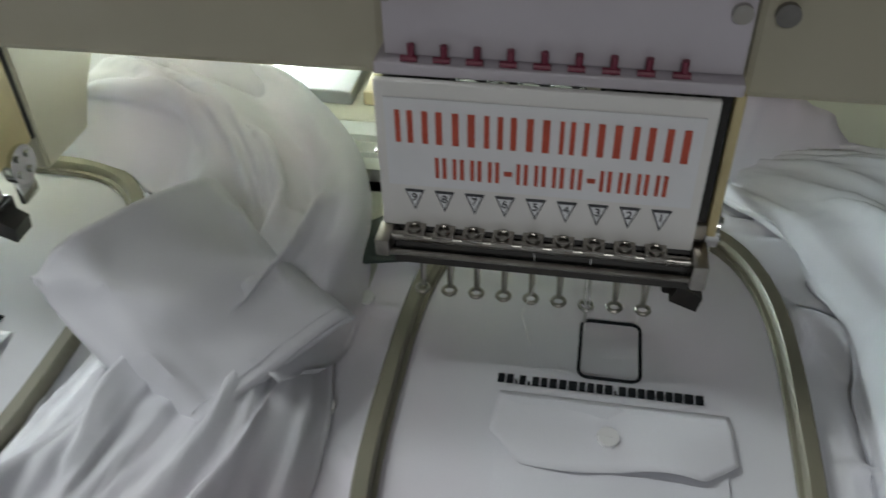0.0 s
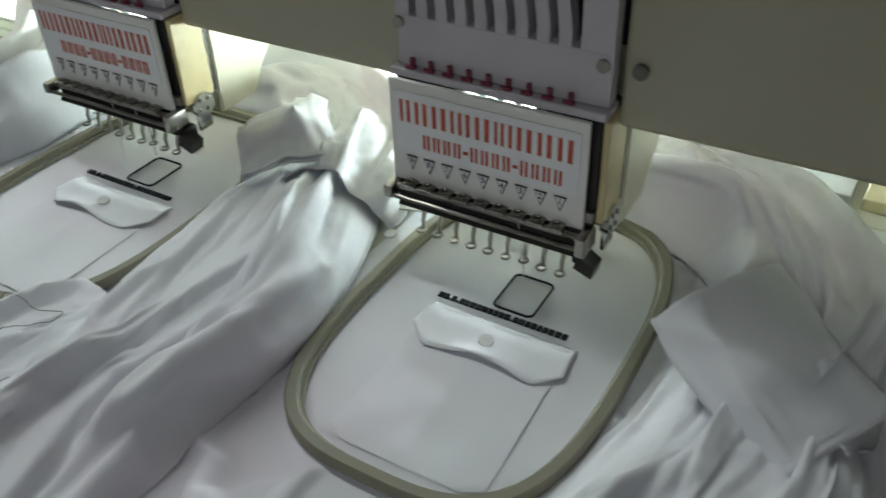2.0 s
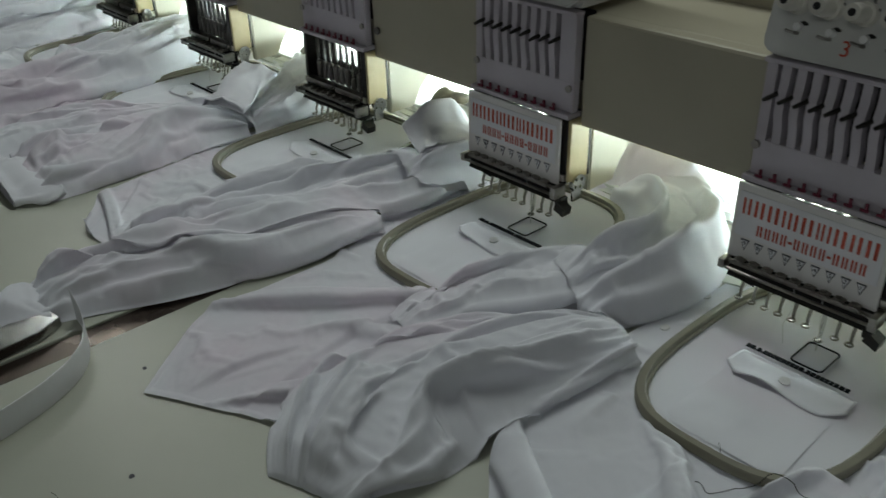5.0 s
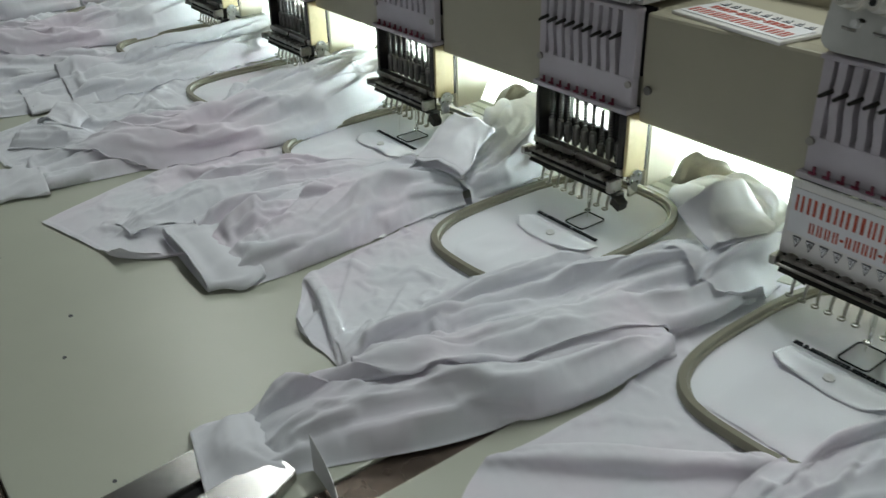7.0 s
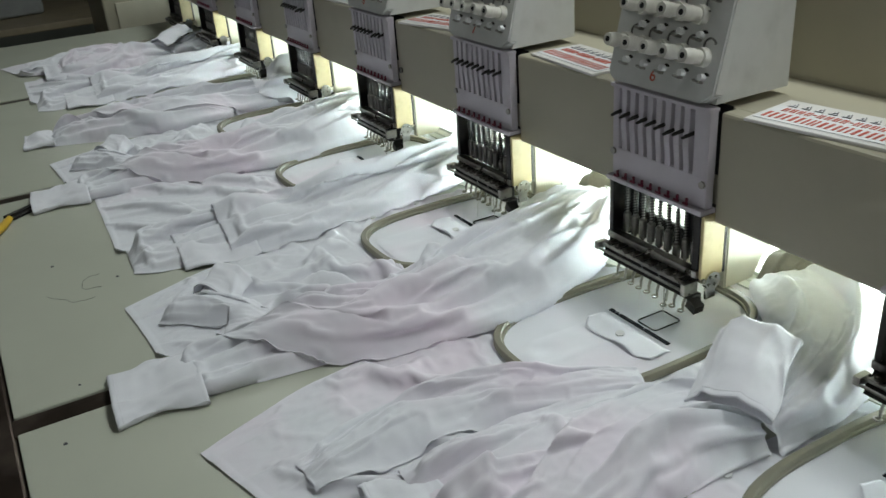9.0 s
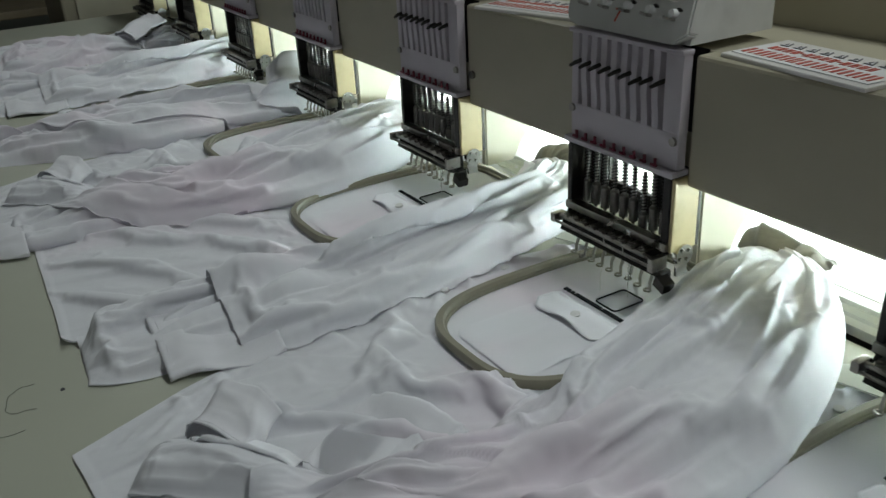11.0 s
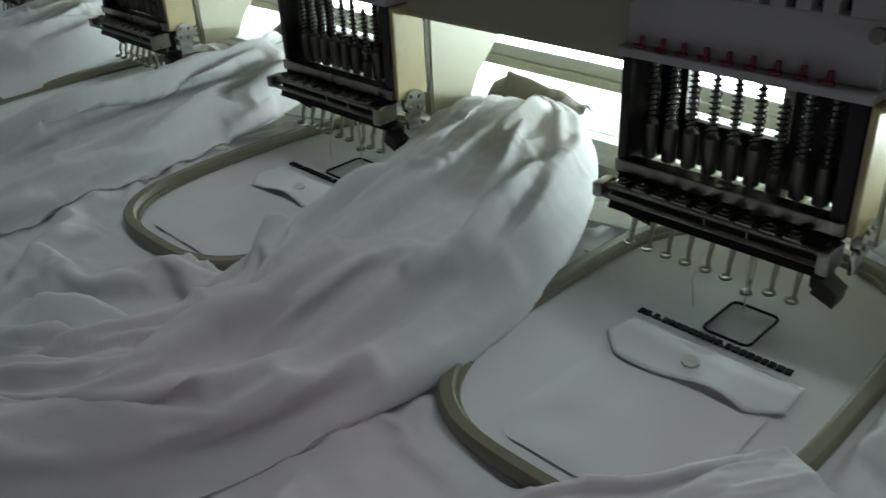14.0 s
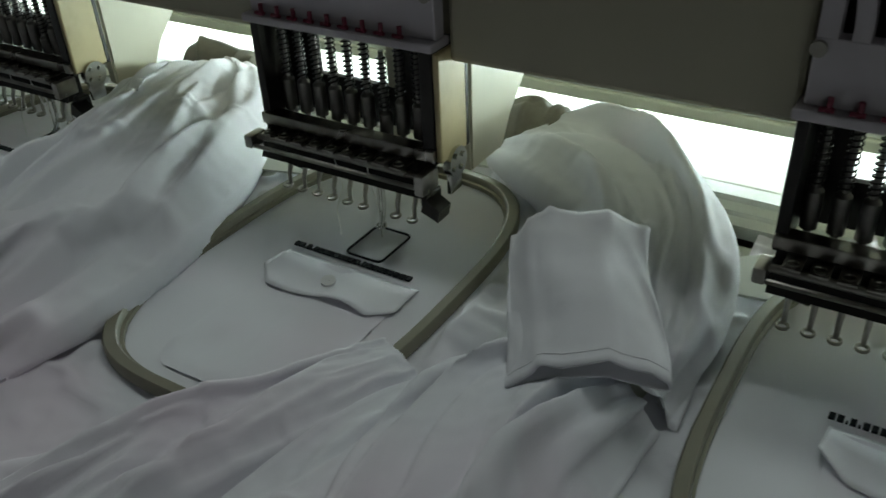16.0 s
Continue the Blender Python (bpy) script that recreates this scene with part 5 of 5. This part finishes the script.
    floor = stuffing(np.full_like(HEIGHT, TABLE + 0.014), spine)
    pos = roll_sheet(spine, 30, 50, 1.3)
    pos[..., 2] = sample(floor, pos[..., 0], pos[..., 1]) + 0.002 + creases((30, 50), (0.1, 0.2), [(rng.uniform(0, 1), rng.uniform(0, 1), rng.normal(60, 30), 0.1, 0.008, 0.007) for _ in range(8)], rng)
    sheet_mesh("backing", pos, SHADED_CLOTH if k > 3 else CLOTH, s, "shirt back behind the arm, coloured taupe for its shade" if k > 3 else "white shirt back behind the arm")
    # placket buttons beside the hoop
    for by in (0.17, 0.085, 0.0, -0.085):
        bx = x0 - 0.024 + 0.004 * math.sin(9 * by + k)
        bm = add_cyl(bmesh.new(), (0, 0, 0), (0, 0, 0.0022), 0.0052, seg=18)
        add_cyl(bm, (0, 0, 0.002), (0, 0, 0.0026), 0.0012, seg=6)
        o = part("button", bm, BUTTON, s, "small white button", smooth=True)
        o.matrix_basis = pose(bx, by, float(sample(HEIGHT, np.array([bx]), np.array([by]))[0]) + 0.0002, 5, -4, 0)
    for pts in spec.get("threads", ()):
        fine = np.array([[np.interp(q, np.arange(len(pts)), [p[i] for p in pts]) for i in (0, 1)] for q in np.linspace(0, len(pts) - 1, 14 * len(pts))])
        for _ in range(12):
            fine[1:-1] = (fine[:-2] + 2 * fine[1:-1] + fine[2:]) / 4
        zz = sample(HEIGHT, x0 + fine[:, 0], fine[:, 1]) + 0.0016
        thread_tail(s, [(x0 + p[0], p[1], q) for p, q in zip(fine, zz)])
    pocket(s, x0 + (0.011, 0.002, 0.001, 0.0, 0.002, 0.0, -0.005, 0.0)[k], k * 1.3, rng)
    return s


shirts = []
for k in range(len(SHIRTS)):
    shirts.append(build_shirt(k))
for k in range(len(SHIRTS), HEADS):
    src = (6, 4, 7, 5)[k - len(SHIRTS)]
    shirts.append(copy_thing(shirts[src], pose(-PITCH * (k - src) + HOOP_AT[k][0] - HOOP_AT[src][0], 0, 0)))


# ---- small things on the table ----


def small_things():
    # steel clamp plates of the hoops
    first = None
    for k in range(1, HEADS):
        if first is None:
            bm = add_prism(bmesh.new(), [(-0.055, 0.0), (0.0, 0.012), (0.008, 0.05), (-0.02, 0.062), (-0.06, 0.028)], "z", 0.0, 0.002)
            # the first plate is much darker and greener than the others
            dark = part("clamp_plate", bm.copy(), DARK_PLATE)
            dark.matrix_basis = pose(0.012, 0.19, TABLE + 0.011, 3, 0, 0)
            tagged(dark, "thin dark green metal clamp plate beside a hoop", "bracket", "hoop clamp plates")
            first = part("clamp_plate", bm, ALU)
            tagged(first, "thin pale metal clamp plate beside a hoop", "bracket", "hoop clamp plates")
            first.matrix_basis = pose(-PITCH, 0.192, TABLE + 0.011, 3, 0, 4)
        else:
            copy_thing(first, pose(-PITCH * k, 0.192, TABLE + 0.011, 3, 0, (4, -5, 2)[k % 3]))
    # table access plates
    for k in range(HEADS + 1):
        o = part("access_plate", box(-0.05, 0.05, -0.03, 0.03, 0, 0.0016, bevel=0.0006), TOP)
        o.matrix_basis = pose(-0.085 - PITCH * (k - 1), 0.245, TABLE + 0.0002)
        tagged(o, "flush pale access plate in the machine table", "plate", "access plates")
    # curled tape and bright steel block
    tape = thing("tape_strip", pose(0, 0, 0), "curled strip of stiff white tape standing on edge", "tape")
    pts = [(-1.3, -0.375), (-1.265, -0.378), (-1.235, -0.387), (-1.205, -0.402), (-1.183, -0.425), (-1.165, -0.46), (-1.15, -0.51), (-1.145, -0.57)]
    fine = np.array([[np.interp(q, np.linspace(0, 1, len(pts)), [p[c] for p in pts]) for c in (0, 1)] for q in np.linspace(0, 1, 60)])
    for _ in range(8):
        fine[1:-1] = (fine[:-2] + 2 * fine[1:-1] + fine[2:]) / 4
    bm = bmesh.new()
    rows = []
    for i, (x, y) in enumerate(fine):
        top = TABLE + 0.031 + 0.012 * max(0, 1 - i / 9)
        rows.append([bm.verts.new((x + o, y + o * 0.4, z)) for o, z in ((0, TABLE + 0.0005), (0, top), (0.0012, top), (0.0012, TABLE + 0.0005))])
    for a, b in zip(rows, rows[1:]):
        for j in range(4):
            bm.faces.new((a[j], a[(j + 1) % 4], b[(j + 1) % 4], b[j]))
    part("strip", bm, PAPER, tape, smooth=True)
    blk = thing("guide_rail", pose(-1.327, -0.5, TABLE, 0, 0, 5), "pair of polished steel guide bars with a black slot between them", "rail")
    for x0, x1, y1 in ((-0.05, -0.01, 0.095), (0.006, 0.05, 0.105)):
        bm = add_prism(bmesh.new(), [(x0, -0.14), (x1, -0.14), (x1, y1 - 0.03), (x1 - 0.012, y1), (x0, y1)], "z", 0.0005, 0.013)
        bmesh.ops.bevel(bm, geom=bm.edges[:], offset=0.0012, segments=2, affect="EDGES")
        part("bar", bm, BAR_STEEL, blk, smooth=True)
    part("slot", box(-0.011, 0.007, -0.14, 0.09, 0.0005, 0.006), SLOT, blk, "black slot between the bars")
    pl = part("steel_plate", box(-0.022, 0.022, -0.032, 0.032, 0, 0.005, bevel=0.0008), BAR_STEEL)
    pl.matrix_basis = pose(-1.253, -0.124, TABLE + 0.0004, 0, 0, 3)
    tagged(pl, "small flat steel plate lying on the table seam", "plate")
    # cutter with yellow grip, lying on the seam
    cut = thing("seam_cutter", pose(-2.885, -0.545, TABLE + 0.0005, 0, 0, 33), "black snips with a yellow grip lying on the table", "snips")
    part("blade", box(-0.006, 0.006, 0.0, 0.15, 0.0, 0.006, bevel=0.0015), DARK, cut)
    part("blade", box(0.012, 0.022, -0.01, 0.13, 0.0, 0.006, bevel=0.0015), DARK, cut)
    bm = add_tube(bmesh.new(), [(0.02, -0.005, 0.006), (0.045, -0.04, 0.007), (0.07, -0.09, 0.007), (0.08, -0.13, 0.007)], [0.006, 0.0075, 0.008, 0.005], 10)
    part("grip", bm, YELLOW, cut, "yellow grip", smooth=True)
    # lint and thread ends
    rng = random.Random(5)
    spots = bmesh.new()
    for x, y in ((-1.16, -0.36), (-2.492, -0.417), (-2.081, -0.554), (-1.02, -0.44), (-1.62, -0.5), (-1.7, -0.47), (-2.2, -0.52), (-1.4, -0.52), (-0.95, -0.42), (-2.6, -0.5)):
        add_cyl(spots, (x, y, TABLE - 0.001), (x + 0.0006, y, TABLE + 0.0006), 0.0016 + 0.0012 * rng.random(), seg=7)
    lint = part("lint", spots, INK)
    tagged(lint, "dark specks of lint on the table", "lint", kind="stuff")
    for n, (x, y) in enumerate(((-2.44, -0.46), (-2.52, -0.44), (-1.05, -0.5), (-1.9, -0.5))):
        pts, a = [], rng.random() * 6
        for q in range(16):
            pts.append((x, y, TABLE + 0.0008))
            a += rng.uniform(-0.7, 0.7)
            x, y = x + 0.006 * math.cos(a), y + 0.006 * math.sin(a)
        t = part("thread_end", add_tube(bmesh.new(), pts, 0.00025, 4), THREAD)
        tagged(t, "loose dark thread end on the table", "thread", "thread ends")


BAR_STEEL = material("polished_bar_steel", (0.45, 0.44, 0.43), 0.22, 1.0, grain=0.2, scale=40, stain_or_light=0.5, stain_or_light_scale=18, stain_or_light_colour=(0.2, 0.18, 0.16))
DARK_PLATE = material("dark_green_paint", (0.02, 0.035, 0.03), 0.4, grain=0.2, scale=40, stain_or_light=0.3)
YELLOW = material("yellow_plastic", (0.62, 0.4, 0.03), 0.4, grain=0.1, scale=40)
small_things()


def motions():
    """The machine sews: the active needle of every unit goes up and down, and its take-up lever with it."""
    for h in heads:
        needle = [o for o in h.children if o.name.split(".")[0] == "needle"][0]
        rows = []
        for i in range(241):
            t = i / 15
            up = 0.5 + 0.5 * math.cos(2 * math.pi * (t * 6.9 + 0.15))
            rows.append((t, pose(NEEDLES[ACTIVE], 0.16, 0.8475 + 0.016 * up)))
        walk(needle, rows)


motions()
